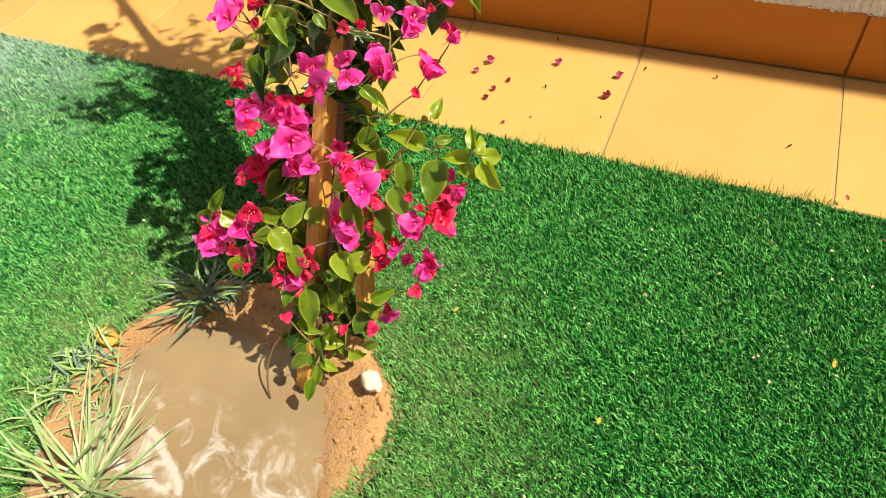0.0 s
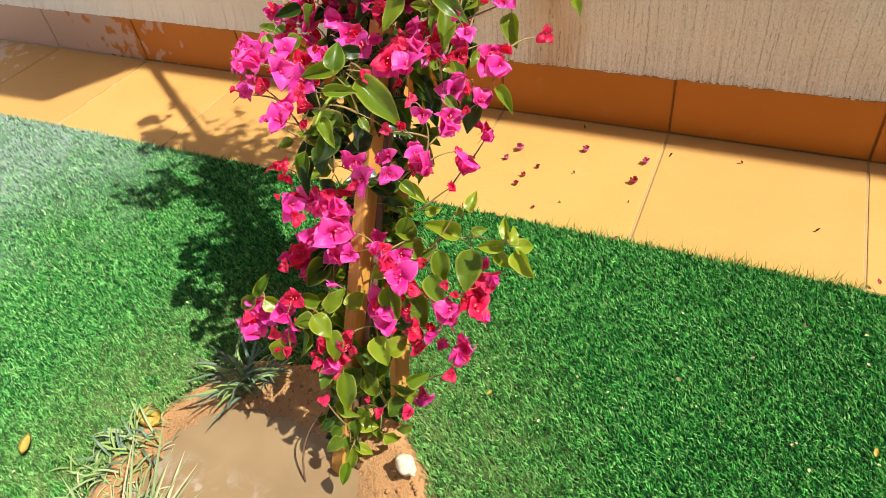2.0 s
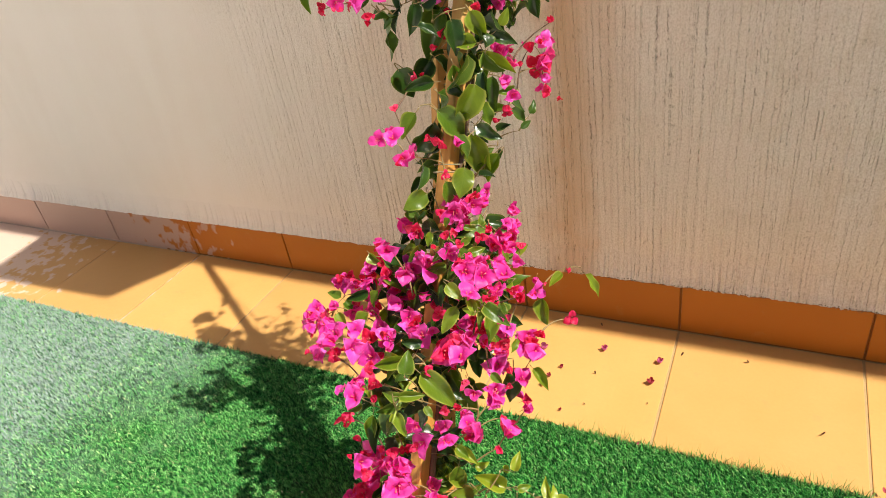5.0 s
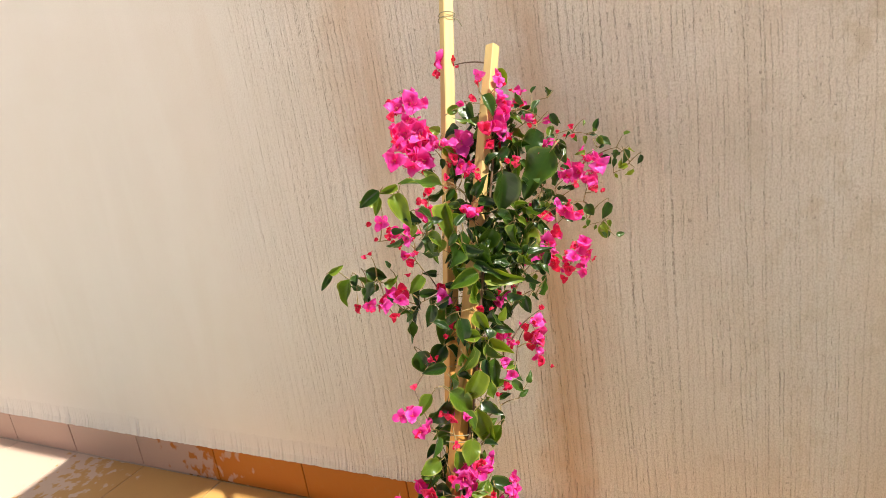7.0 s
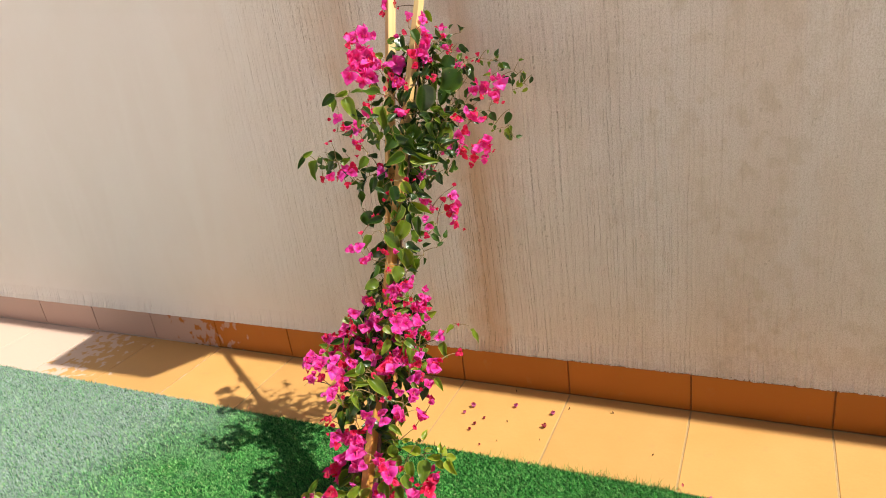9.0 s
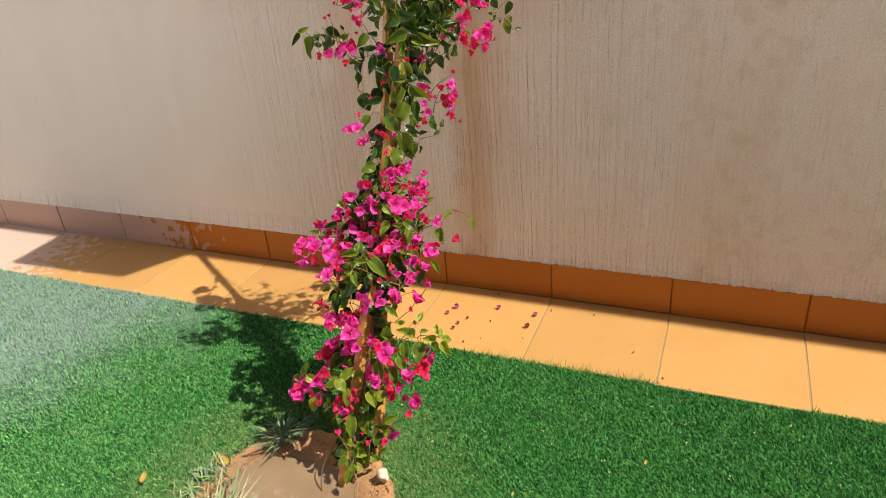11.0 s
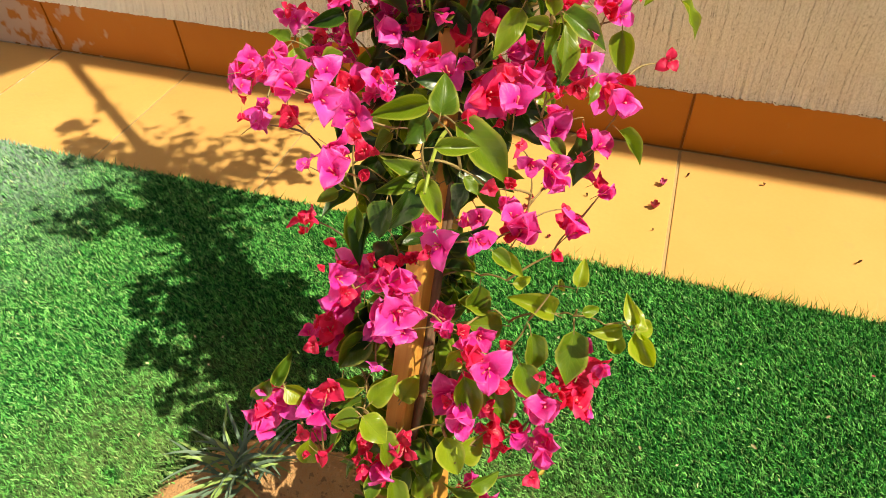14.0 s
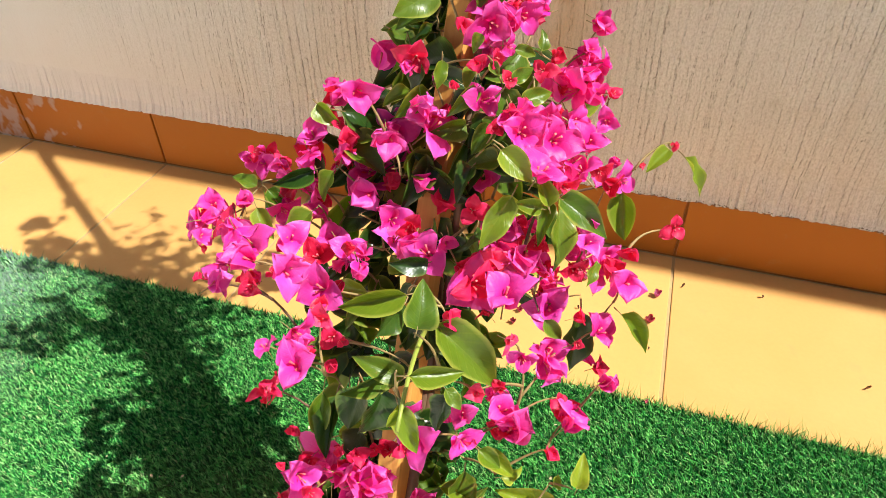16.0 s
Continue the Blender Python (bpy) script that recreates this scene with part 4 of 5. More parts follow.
BLOOM_BROW = [
    (-0.085, -0.087, 0.910, 33, "v"),
    (-0.119, -0.170, 0.911, 24, "p"),
    (-0.261, -0.395, 0.914, 28, "p"),
    (-0.302, -0.461, 0.922, 19, "p"),
    (-0.103, -0.093, 0.925, 27, "p"),
    (-0.261, -0.398, 0.933, 16, "r"),
    (-0.122, -0.149, 0.934, 12, "c"),
    (-0.262, -0.382, 0.946, 18, "r"),
    (-0.205, -0.328, 0.950, 16, "r"),
    (-0.257, -0.328, 0.952, 13, "r"),
    (-0.157, -0.291, 0.959, 13, "c"),
    (-0.216, -0.325, 0.962, 22, "p"),
    (-0.242, -0.301, 0.964, 24, "p"),
    (-0.170, -0.292, 0.965, 16, "r"),
    (-0.322, -0.309, 0.968, 27, "p"),
    (-0.134, -0.257, 0.969, 11, "c"),
    (-0.310, -0.290, 0.973, 31, "p"),
    (-0.128, -0.214, 0.973, 21, "p"),
]
BLOOM_CROWN = [
    (-0.255, -0.293, 0.975, 19, "r"),
    (-0.343, -0.325, 0.983, 30, "p"),
    (-0.123, -0.178, 0.985, 10, "c"),
    (-0.328, -0.282, 0.987, 39, "p"),
    (-0.111, -0.147, 0.988, 10, "r"),
    (-0.299, -0.272, 0.993, 33, "p"),
    (-0.194, -0.295, 0.993, 18, "r"),
    (-0.248, -0.278, 0.995, 32, "p"),
    (-0.186, -0.266, 0.998, 28, "p"),
    (-0.350, -0.288, 1.000, 33, "p"),
    (-0.151, -0.200, 1.006, 15, "r"),
    (-0.134, -0.181, 1.006, 17, "p"),
    (-0.326, -0.258, 1.007, 35, "v"),
    (-0.163, -0.198, 1.014, 23, "p"),
    (-0.348, -0.266, 1.015, 35, "p"),
    (-0.201, -0.287, 1.016, 24, "r"),
    (-0.187, -0.280, 1.018, 31, "p"),
    (-0.333, -0.248, 1.025, 28, "v"),
]
BLOOM_PEAK = [
    (-0.193, -0.144, 1.034, 18, "r"),
    (-0.178, -0.256, 1.035, 26, "p"),
    (-0.384, -0.244, 1.043, 18, "r"),
    (-0.196, -0.131, 1.049, 18, "p"),
    (-0.249, -0.254, 1.052, 17, "p"),
    (-0.381, -0.227, 1.054, 32, "p"),
    (-0.181, -0.256, 1.056, 24, "p"),
    (-0.357, -0.214, 1.057, 36, "p"),
    (-0.220, -0.271, 1.058, 11, "r"),
    (-0.185, -0.246, 1.078, 20, "v"),
    (-0.215, -0.253, 1.092, 17, "v"),
    (-0.333, -0.160, 1.098, 14, "r"),
    (-0.308, -0.139, 1.113, 15, "r"),
    (-0.324, -0.145, 1.114, 31, "p"),
]
# Leaves, zone by zone: where the stalk joins, length in mm, the way the tip points in degrees, breadth to length, and age (y young, m middling, o old).
LEAF_FOOT = [
    (-0.206, -0.815, 0.052, 27, -31, 0.58, "y"),
    (-0.216, -0.790, 0.061, 31, -21, 0.66, "y"),
    (-0.201, -0.823, 0.063, 33, -108, 0.51, "y"),
    (-0.198, -0.841, 0.064, 31, -110, 0.50, "y"),
    (-0.172, -0.797, 0.070, 26, -37, 0.75, "y"),
    (-0.213, -0.823, 0.076, 26, -155, 0.71, "m"),
    (-0.144, -0.781, 0.081, 22, -159, 0.66, "m"),
    (-0.218, -0.814, 0.084, 17, -151, 0.98, "m"),
    (-0.163, -0.758, 0.099, 34, -128, 0.81, "o"),
    (-0.159, -0.754, 0.106, 29, -56, 0.59, "y"),
    (-0.145, -0.756, 0.124, 34, -173, 0.49, "y"),
    (-0.199, -0.768, 0.136, 36, -77, 0.67, "m"),
    (-0.149, -0.762, 0.137, 31, 16, 0.61, "y"),
    (-0.215, -0.785, 0.152, 49, -87, 0.53, "m"),
    (-0.229, -0.788, 0.165, 28, -111, 0.61, "m"),
]
LEAF_ANKLE = [
    (-0.289, -0.787, 0.184, 31, -106, 0.66, "y"),
    (-0.156, -0.771, 0.198, 26, 35, 0.85, "y"),
    (-0.262, -0.737, 0.206, 28, 164, 0.67, "y"),
    (-0.341, -0.755, 0.207, 32, -136, 0.53, "y"),
    (-0.226, -0.777, 0.210, 36, -70, 0.60, "y"),
    (-0.171, -0.764, 0.210, 33, -79, 0.75, "y"),
    (-0.248, -0.768, 0.212, 23, -179, 0.86, "m"),
    (-0.321, -0.758, 0.212, 31, -36, 0.65, "y"),
    (-0.218, -0.741, 0.213, 24, 51, 0.91, "y"),
    (-0.330, -0.761, 0.215, 32, 55, 0.40, "m"),
    (-0.241, -0.753, 0.216, 33, 40, 0.59, "y"),
    (-0.235, -0.780, 0.236, 30, -57, 0.78, "y"),
    (-0.142, -0.724, 0.248, 39, -80, 0.67, "o"),
    (-0.163, -0.736, 0.261, 37, -84, 0.64, "y"),
    (-0.147, -0.684, 0.272, 29, 170, 0.81, "m"),
]
LEAF_SKIRT = [
    (-0.122, -0.718, 0.273, 32, -77, 0.70, "y"),
    (-0.160, -0.676, 0.278, 27, 150, 0.82, "o"),
    (-0.167, -0.723, 0.281, 24, -143, 0.83, "y"),
    (-0.118, -0.703, 0.293, 35, -88, 0.57, "m"),
    (-0.087, -0.692, 0.294, 42, -105, 0.66, "m"),
    (-0.107, -0.677, 0.294, 38, 149, 0.53, "y"),
    (-0.170, -0.669, 0.297, 27, -111, 0.76, "o"),
    (-0.041, -0.683, 0.300, 33, -72, 0.58, "y"),
    (-0.060, -0.691, 0.301, 23, -63, 0.64, "y"),
    (-0.043, -0.684, 0.305, 20, -9, 0.84, "y"),
    (-0.054, -0.689, 0.310, 26, -179, 0.54, "y"),
    (-0.083, -0.692, 0.320, 15, 4, 0.63, "y"),
    (-0.043, -0.697, 0.320, 18, 58, 0.73, "y"),
    (-0.140, -0.679, 0.321, 18, 1, 0.59, "y"),
    (-0.105, -0.678, 0.326, 10, 28, 0.98, "y"),
]
LEAF_HEM = [
    (-0.044, -0.696, 0.326, 21, 105, 0.54, "y"),
    (-0.090, -0.680, 0.335, 21, 68, 0.58, "y"),
    (-0.240, -0.688, 0.346, 25, -117, 0.78, "o"),
    (-0.152, -0.686, 0.356, 26, -47, 0.50, "y"),
    (-0.154, -0.690, 0.362, 18, -47, 0.72, "y"),
    (-0.259, -0.681, 0.364, 40, -109, 0.46, "o"),
    (-0.264, -0.687, 0.375, 38, -106, 0.40, "m"),
    (-0.282, -0.680, 0.382, 18, -161, 0.62, "o"),
    (-0.241, -0.681, 0.382, 29, -111, 0.78, "o"),
    (-0.307, -0.575, 0.406, 47, 54, 0.66, "o"),
    (-0.109, -0.609, 0.421, 40, -103, 0.57, "o"),
    (-0.130, -0.623, 0.422, 18, -55, 0.59, "m"),
    (-0.209, -0.708, 0.423, 30, -110, 0.78, "o"),
    (-0.201, -0.697, 0.426, 31, 149, 0.49, "m"),
    (-0.384, -0.546, 0.427, 21, 146, 0.63, "m"),
]
LEAF_WAIST = [
    (-0.209, -0.697, 0.429, 32, -160, 0.41, "m"),
    (-0.083, -0.611, 0.429, 28, -62, 0.45, "y"),
    (-0.168, -0.712, 0.439, 23, -122, 0.61, "o"),
    (-0.353, -0.574, 0.447, 25, -53, 0.61, "m"),
    (-0.168, -0.714, 0.447, 14, -60, 0.64, "m"),
    (-0.211, -0.664, 0.451, 25, -137, 0.81, "o"),
    (-0.342, -0.607, 0.455, 24, -71, 0.58, "m"),
    (-0.105, -0.598, 0.458, 17, -119, 0.52, "m"),
    (-0.098, -0.525, 0.462, 34, -90, 0.58, "m"),
    (-0.248, -0.559, 0.462, 25, -139, 0.71, "o"),
    (-0.183, -0.744, 0.464, 26, -78, 0.49, "y"),
    (-0.180, -0.689, 0.467, 52, -49, 0.50, "m"),
    (-0.058, -0.474, 0.468, 32, -62, 0.36, "y"),
    (-0.180, -0.750, 0.469, 10, -139, 0.58, "y"),
    (-0.206, -0.674, 0.470, 39, -176, 0.41, "m"),
]
LEAF_LAP = [
    (-0.202, -0.645, 0.472, 23, 177, 0.60, "o"),
    (-0.280, -0.547, 0.477, 24, -153, 0.62, "o"),
    (-0.291, -0.548, 0.478, 26, -121, 0.57, "o"),
    (-0.179, -0.616, 0.482, 23, -125, 0.62, "o"),
    (-0.176, -0.742, 0.488, 29, -6, 0.42, "m"),
    (-0.249, -0.529, 0.492, 27, -108, 0.70, "o"),
    (-0.281, -0.559, 0.493, 17, 24, 0.85, "m"),
    (-0.236, -0.585, 0.493, 24, 53, 0.40, "y"),
    (-0.182, -0.716, 0.493, 25, 72, 0.80, "m"),
    (-0.074, -0.519, 0.499, 23, -145, 0.52, "y"),
    (-0.133, -0.600, 0.500, 45, -94, 0.44, "m"),
    (-0.193, -0.580, 0.501, 24, -134, 0.61, "o"),
    (-0.136, -0.606, 0.502, 27, -121, 0.38, "y"),
    (-0.178, -0.569, 0.503, 23, 179, 0.71, "o"),
    (-0.141, -0.616, 0.505, 18, 163, 0.63, "o"),
]
LEAF_BELLY = [
    (-0.129, -0.619, 0.516, 35, -45, 0.54, "m"),
    (-0.204, -0.558, 0.518, 25, -170, 0.67, "m"),
    (-0.155, -0.636, 0.523, 36, -127, 0.47, "m"),
    (-0.134, -0.636, 0.523, 21, 103, 0.55, "m"),
    (-0.184, -0.562, 0.523, 25, -134, 0.60, "m"),
    (-0.231, -0.553, 0.536, 29, -146, 0.58, "o"),
    (-0.165, -0.570, 0.547, 23, 12, 0.56, "y"),
    (-0.194, -0.568, 0.550, 24, -141, 0.47, "m"),
    (-0.161, -0.636, 0.552, 25, -52, 0.65, "m"),
    (-0.254, -0.529, 0.556, 26, -114, 0.20, "o"),
    (-0.221, -0.551, 0.557, 19, -106, 0.55, "y"),
    (-0.200, -0.557, 0.558, 15, -115, 0.62, "m"),
    (-0.171, -0.570, 0.560, 15, 25, 0.66, "y"),
    (-0.236, -0.526, 0.564, 18, -172, 0.38, "o"),
    (-0.161, -0.537, 0.566, 14, 76, 0.64, "m"),
]
LEAF_CHEST = [
    (-0.237, -0.523, 0.568, 25, -138, 0.29, "o"),
    (-0.185, -0.569, 0.569, 10, -63, 0.73, "m"),
    (-0.174, -0.554, 0.572, 16, -17, 0.53, "m"),
    (-0.199, -0.541, 0.573, 12, -124, 0.72, "m"),
    (-0.239, -0.515, 0.575, 30, -164, 0.57, "o"),
    (-0.235, -0.521, 0.590, 35, -154, 0.74, "o"),
    (-0.208, -0.518, 0.607, 30, -88, 0.84, "m"),
    (-0.166, -0.452, 0.613, 43, -129, 0.48, "y"),
    (-0.189, -0.502, 0.618, 38, -107, 0.79, "o"),
    (-0.239, -0.511, 0.622, 33, -105, 0.43, "o"),
    (-0.196, -0.459, 0.638, 64, -78, 0.54, "m"),
    (-0.195, -0.419, 0.664, 34, -71, 0.57, "m"),
    (-0.228, -0.487, 0.666, 54, -127, 0.57, "o"),
    (-0.220, -0.485, 0.680, 47, -48, 0.65, "o"),
    (-0.190, -0.389, 0.685, 45, -99, 0.44, "o"),
]
LEAF_BREAST = [
    (-0.239, -0.507, 0.686, 33, -129, 0.56, "m"),
    (-0.222, -0.475, 0.698, 30, -68, 0.91, "o"),
    (-0.185, -0.457, 0.701, 49, -116, 0.66, "m"),
    (-0.219, -0.380, 0.706, 61, -23, 0.30, "y"),
    (-0.297, -0.429, 0.708, 38, -68, 0.85, "o"),
    (-0.260, -0.409, 0.713, 38, -133, 0.72, "o"),
    (-0.196, -0.443, 0.731, 42, -120, 0.49, "m"),
    (-0.190, -0.428, 0.741, 29, 172, 0.65, "m"),
    (-0.246, -0.393, 0.767, 61, -119, 0.54, "o"),
    (-0.215, -0.432, 0.768, 39, -84, 0.63, "o"),
    (-0.315, -0.413, 0.769, 56, -84, 0.39, "o"),
    (-0.197, -0.417, 0.773, 34, -65, 0.67, "m"),
    (-0.206, -0.355, 0.773, 36, -84, 0.71, "o"),
    (-0.102, -0.019, 0.789, 41, -82, 0.52, "o"),
    (-0.199, -0.397, 0.812, 34, -111, 0.67, "m"),
]
LEAF_NECK = [
    (-0.193, -0.368, 0.815, 55, -24, 0.45, "m"),
    (-0.198, -0.393, 0.824, 45, -160, 0.54, "m"),
    (-0.386, -0.441, 0.828, 47, -118, 0.46, "m"),
    (-0.336, -0.452, 0.829, 37, -123, 0.47, "o"),
    (-0.274, -0.420, 0.829, 30, -126, 0.66, "m"),
    (-0.316, -0.455, 0.831, 25, -1, 0.64, "m"),
    (-0.423, -0.433, 0.834, 30, -130, 0.37, "o"),
    (-0.081, -0.061, 0.836, 31, -113, 0.62, "o"),
    (-0.421, -0.440, 0.839, 25, 19, 0.44, "m"),
    (-0.351, -0.443, 0.844, 34, -30, 0.62, "o"),
    (-0.166, -0.248, 0.848, 62, -90, 0.56, "o"),
    (-0.102, -0.127, 0.850, 23, -63, 0.81, "o"),
    (-0.186, -0.310, 0.857, 41, -81, 0.77, "o"),
    (-0.199, -0.373, 0.861, 47, -79, 0.79, "o"),
    (-0.172, -0.289, 0.869, 60, -92, 0.50, "m"),
]
LEAF_THROAT = [
    (-0.181, -0.354, 0.878, 40, -120, 0.76, "o"),
    (-0.219, -0.377, 0.881, 59, -115, 0.78, "o"),
    (-0.178, -0.300, 0.892, 39, -59, 0.62, "o"),
    (-0.262, -0.397, 0.898, 45, -113, 0.70, "o"),
    (-0.085, -0.063, 0.919, 25, -40, 0.60, "o"),
    (-0.056, -0.022, 0.921, 27, -92, 0.68, "o"),
    (-0.238, -0.380, 0.923, 69, -90, 0.38, "m"),
    (-0.251, -0.362, 0.949, 63, 165, 0.31, "m"),
    (-0.089, -0.060, 0.950, 25, -29, 0.64, "o"),
    (-0.164, -0.332, 0.956, 64, -94, 0.78, "o"),
    (-0.268, -0.465, 0.961, 48, -73, 0.52, "m"),
    (-0.279, -0.487, 0.964, 26, -110, 0.43, "m"),
    (-0.115, -0.252, 0.968, 83, -129, 0.62, "o"),
    (-0.131, -0.159, 0.969, 40, -83, 0.64, "o"),
    (-0.277, -0.490, 0.973, 34, -148, 0.52, "o"),
]
LEAF_SHOULDER = [
    (-0.262, -0.466, 0.974, 26, -161, 0.44, "m"),
    (-0.260, -0.295, 0.978, 45, -79, 0.67, "o"),
    (-0.143, -0.226, 0.998, 43, -114, 0.79, "o"),
    (-0.295, -0.250, 1.011, 19, 150, 0.83, "m"),
    (-0.272, -0.257, 1.040, 23, 26, 0.66, "m"),
    (-0.240, -0.255, 1.048, 38, -82, 0.65, "o"),
    (-0.207, -0.266, 1.061, 35, -69, 0.63, "o"),
    (-0.211, -0.180, 1.093, 29, -60, 0.54, "o"),
]
BLOOMS = BLOOM_FOOT + BLOOM_ANKLE + BLOOM_SKIRT + BLOOM_HEM + BLOOM_WAIST + BLOOM_LAP + BLOOM_BELLY + BLOOM_CHEST + BLOOM_BREAST + BLOOM_NECK + BLOOM_THROAT + BLOOM_SHOULDER + BLOOM_BROW + BLOOM_CROWN + BLOOM_PEAK
LEAVES = LEAF_FOOT + LEAF_ANKLE + LEAF_SKIRT + LEAF_HEM + LEAF_WAIST + LEAF_LAP + LEAF_BELLY + LEAF_CHEST + LEAF_BREAST + LEAF_NECK + LEAF_THROAT + LEAF_SHOULDER

# woody stems winding up the front stake
for n, (turn0, out, last) in enumerate(((-0.3, 0.016, 1.02), (-1.0, 0.019, 0.92), (0.5, 0.020, 0.70))):
    line = [Vector((-0.247 + 0.02 * n, -0.845 + 0.012 * n, -0.02))]
    for i in range(1, 34):
        z = last * i / 33
        a = turn0 + 0.6 * math.sin(z * (9 + 3 * n))
        line.append(on_front(z) + out * (RIGHT * math.cos(a) - AHEAD * math.sin(a) * 0.7) + 0.004 * Vector((noise.noise((z * 9, n, 0)), noise.noise((z * 9, n, 4)), 0)))
    bm = bmesh.new()
    tube(bm, [ROOT @ p for p in line], [0.0042 - 0.0025 * i / 33 for i in range(34)], 7)
    part("stem", bm, BARK, plant, "woody brown stem")

AGES = {"y": "young", "m": "mid", "o": "old"}
ends = []                                        # where twigs must reach, and what rides on each
for x, y, z, mm, tone in BLOOMS:
    at, width = Vector((x, y, z)), mm / 1000
    tone = "p" if tone in "rc" and mm > 22 and rng.random() < 0.45 else tone
    bunch = [add_blossom(at, width * (1.02 if z < 0.3 else 1.07 if z < 0.66 else 1.06), tone, None, "blossom" if mm > 14 else "bud")]
    ends.append((at + AHEAD * 0.006 - Vector((0, 0, 0.006)), bunch))
    # further blossoms close behind it, and small red buds
    for _ in range(0 if mm < 18 else 3 if mm > 30 else 2 if mm > 24 or rng.random() < 0.5 else 1):
        near = at + RIGHT * rng.gauss(0, 0.22 * width) + AHEAD * rng.uniform(0.008, 0.028) + Vector((0, 0, rng.gauss(0, 0.22 * width)))
        if near.y < -0.03:
            bunch.append(add_blossom(near, width * rng.uniform(0.70, 1.05), rng.choice((tone, "p", "p", "r")), loose=0.9))
    for _ in range(rng.choice((0, 1, 2)) if z > 0.62 else int(mm > 17 and rng.random() < 0.75)):
        near = at + RIGHT * rng.gauss(0, 0.009) + Vector((0, 0, rng.gauss(-0.004, 0.009))) + AHEAD * rng.uniform(0.0, 0.012)
        if near.y < -0.03:
            bunch.append(add_blossom(near, rng.uniform(0.008, 0.014), "r", Vector((rng.gauss(0, 1), rng.gauss(0, 1), rng.gauss(0.2, 1))), "bud"))
for x, y, z, mm, degrees, ratio, age in LEAVES:
    age = "m" if age == "o" and z > 0.6 and rng.random() < 0.12 else age
    age = "m" if age == "o" and z < 0.62 and rng.random() < 0.62 else age
    ob, end = add_leaf(Vector((x, y, z)), mm / 1000 * (0.90 if z < 0.16 else 1.0 if z < 0.48 else 0.92 if z < 0.64 else 1.0), degrees, AGES[age], ratio, (0.40 if age == "o" else 0.26) + (0.12 if z > 0.6 else 0.0))
    ends.append((end + AHEAD * 0.004, [ob]))
# blossoms that fill the belly between the larger ones, fullest towards the back and the west
for _ in range(26):
    z = rng.uniform(0.42, 0.575)
    at = on_front(z) + RIGHT * rng.gauss(-0.022 if z < 0.56 else 0.012, 0.036) + AHEAD * rng.uniform(-0.030, 0.030)
    ends.append((at + AHEAD * 0.006, [add_blossom(at, rng.uniform(0.022, 0.036), rng.choice("pppvr"), loose=0.8)]))
# olive leaves filling the belly and the foot between the blossoms
for _ in range(120):
    z = rng.uniform(0.10, 0.54)
    belly = math.exp(-((z - 0.46) / 0.11) ** 2)
    at = on_front(z) + RIGHT * max(-1.7, min(1.7, rng.gauss(0.0, 1))) * (0.026 + 0.032 * belly) + AHEAD * rng.uniform(0.012, 0.040) - AHEAD * (0.030 if z > 0.40 and rng.random() < 0.25 else 0.0)
    ob, end = add_leaf(at, rng.uniform(0.020, 0.034), rng.gauss(-80, 75), rng.choice(("mid", "mid", "old", "young") if z > 0.3 else ("mid", "young", "young")), rng.uniform(0.50, 0.70), 0.50)
    ends.append((end, [ob]))
# sprigs of tiny leaves and buds at the tips by the wall
for x, y, z in ((-0.050, -0.060, 0.930), (-0.085, -0.090, 0.955), (-0.060, -0.050, 0.905), (-0.100, -0.120, 0.975), (-0.085, -0.050, 0.790), (-0.110, -0.070, 0.800)):
    for _ in range(5):
        at = Vector((x, y, z)) + RIGHT * rng.gauss(0, 0.012) + Vector((0, 0, rng.gauss(0, 0.012)))
        if at.y < -0.02:
            ob, end = add_leaf(at, rng.uniform(0.009, 0.019), rng.uniform(0, 360), rng.choice(("young", "mid", "old", "old")), 0.6, 0.5)
            ends.append((end, [ob]))
# twiggy growth at the top that reaches towards the wall
for _ in range(150):
    z = rng.uniform(0.77, 1.05)
    at = on_front(z) + RIGHT * rng.uniform(0.0, 0.125) + AHEAD * rng.uniform(-0.005, 0.07)
    if at.y < -0.045:
        ob, end = add_leaf(at, rng.uniform(0.012, 0.026), rng.uniform(0, 360), rng.choice(("old", "old", "old", "mid")), 0.58, 0.7)
        ends.append((end, [ob]))
# leafy side branches in the upper part
for low, tip, count in ((0.84, (-0.275, -0.500, 0.960), 26), (0.76, (-0.410, -0.430, 0.825), 18), (0.90, (-0.335, -0.270, 1.000), 16), (0.80, (-0.110, -0.110, 0.910), 22), (0.74, (-0.110, -0.210, 0.800), 20), (0.60, (-0.165, -0.245, 0.640), 16)):
    for _ in range(count):
        at = on_front(low).lerp(Vector(tip), rng.uniform(0.10, 0.85)) + Vector((rng.gauss(0, 0.016), rng.gauss(0, 0.014), rng.gauss(0, 0.018)))
        if at.y < -0.045:
            ob, end = add_leaf(at, rng.uniform(0.014, 0.030), rng.gauss(-90, 80), rng.choice(("old", "old", "old", "mid")), rng.uniform(0.45, 0.65), 0.6)
            ends.append((end, [ob]))
# the pale fresh shoot that hangs out in front of the belly
bm = bmesh.new()
shoot = arc(Vector((-0.188, -0.690, 0.462)), Vector((-0.177, -0.762, 0.470)), Vector((0.0, 0.0, 0.008)), 8)
tube(bm, [ROOT @ q for q in shoot], [0.0015 - 0.00006 * i for i in range(9)], 7)
part("shoot", bm, FRESH, plant, "thick pale green young shoot")
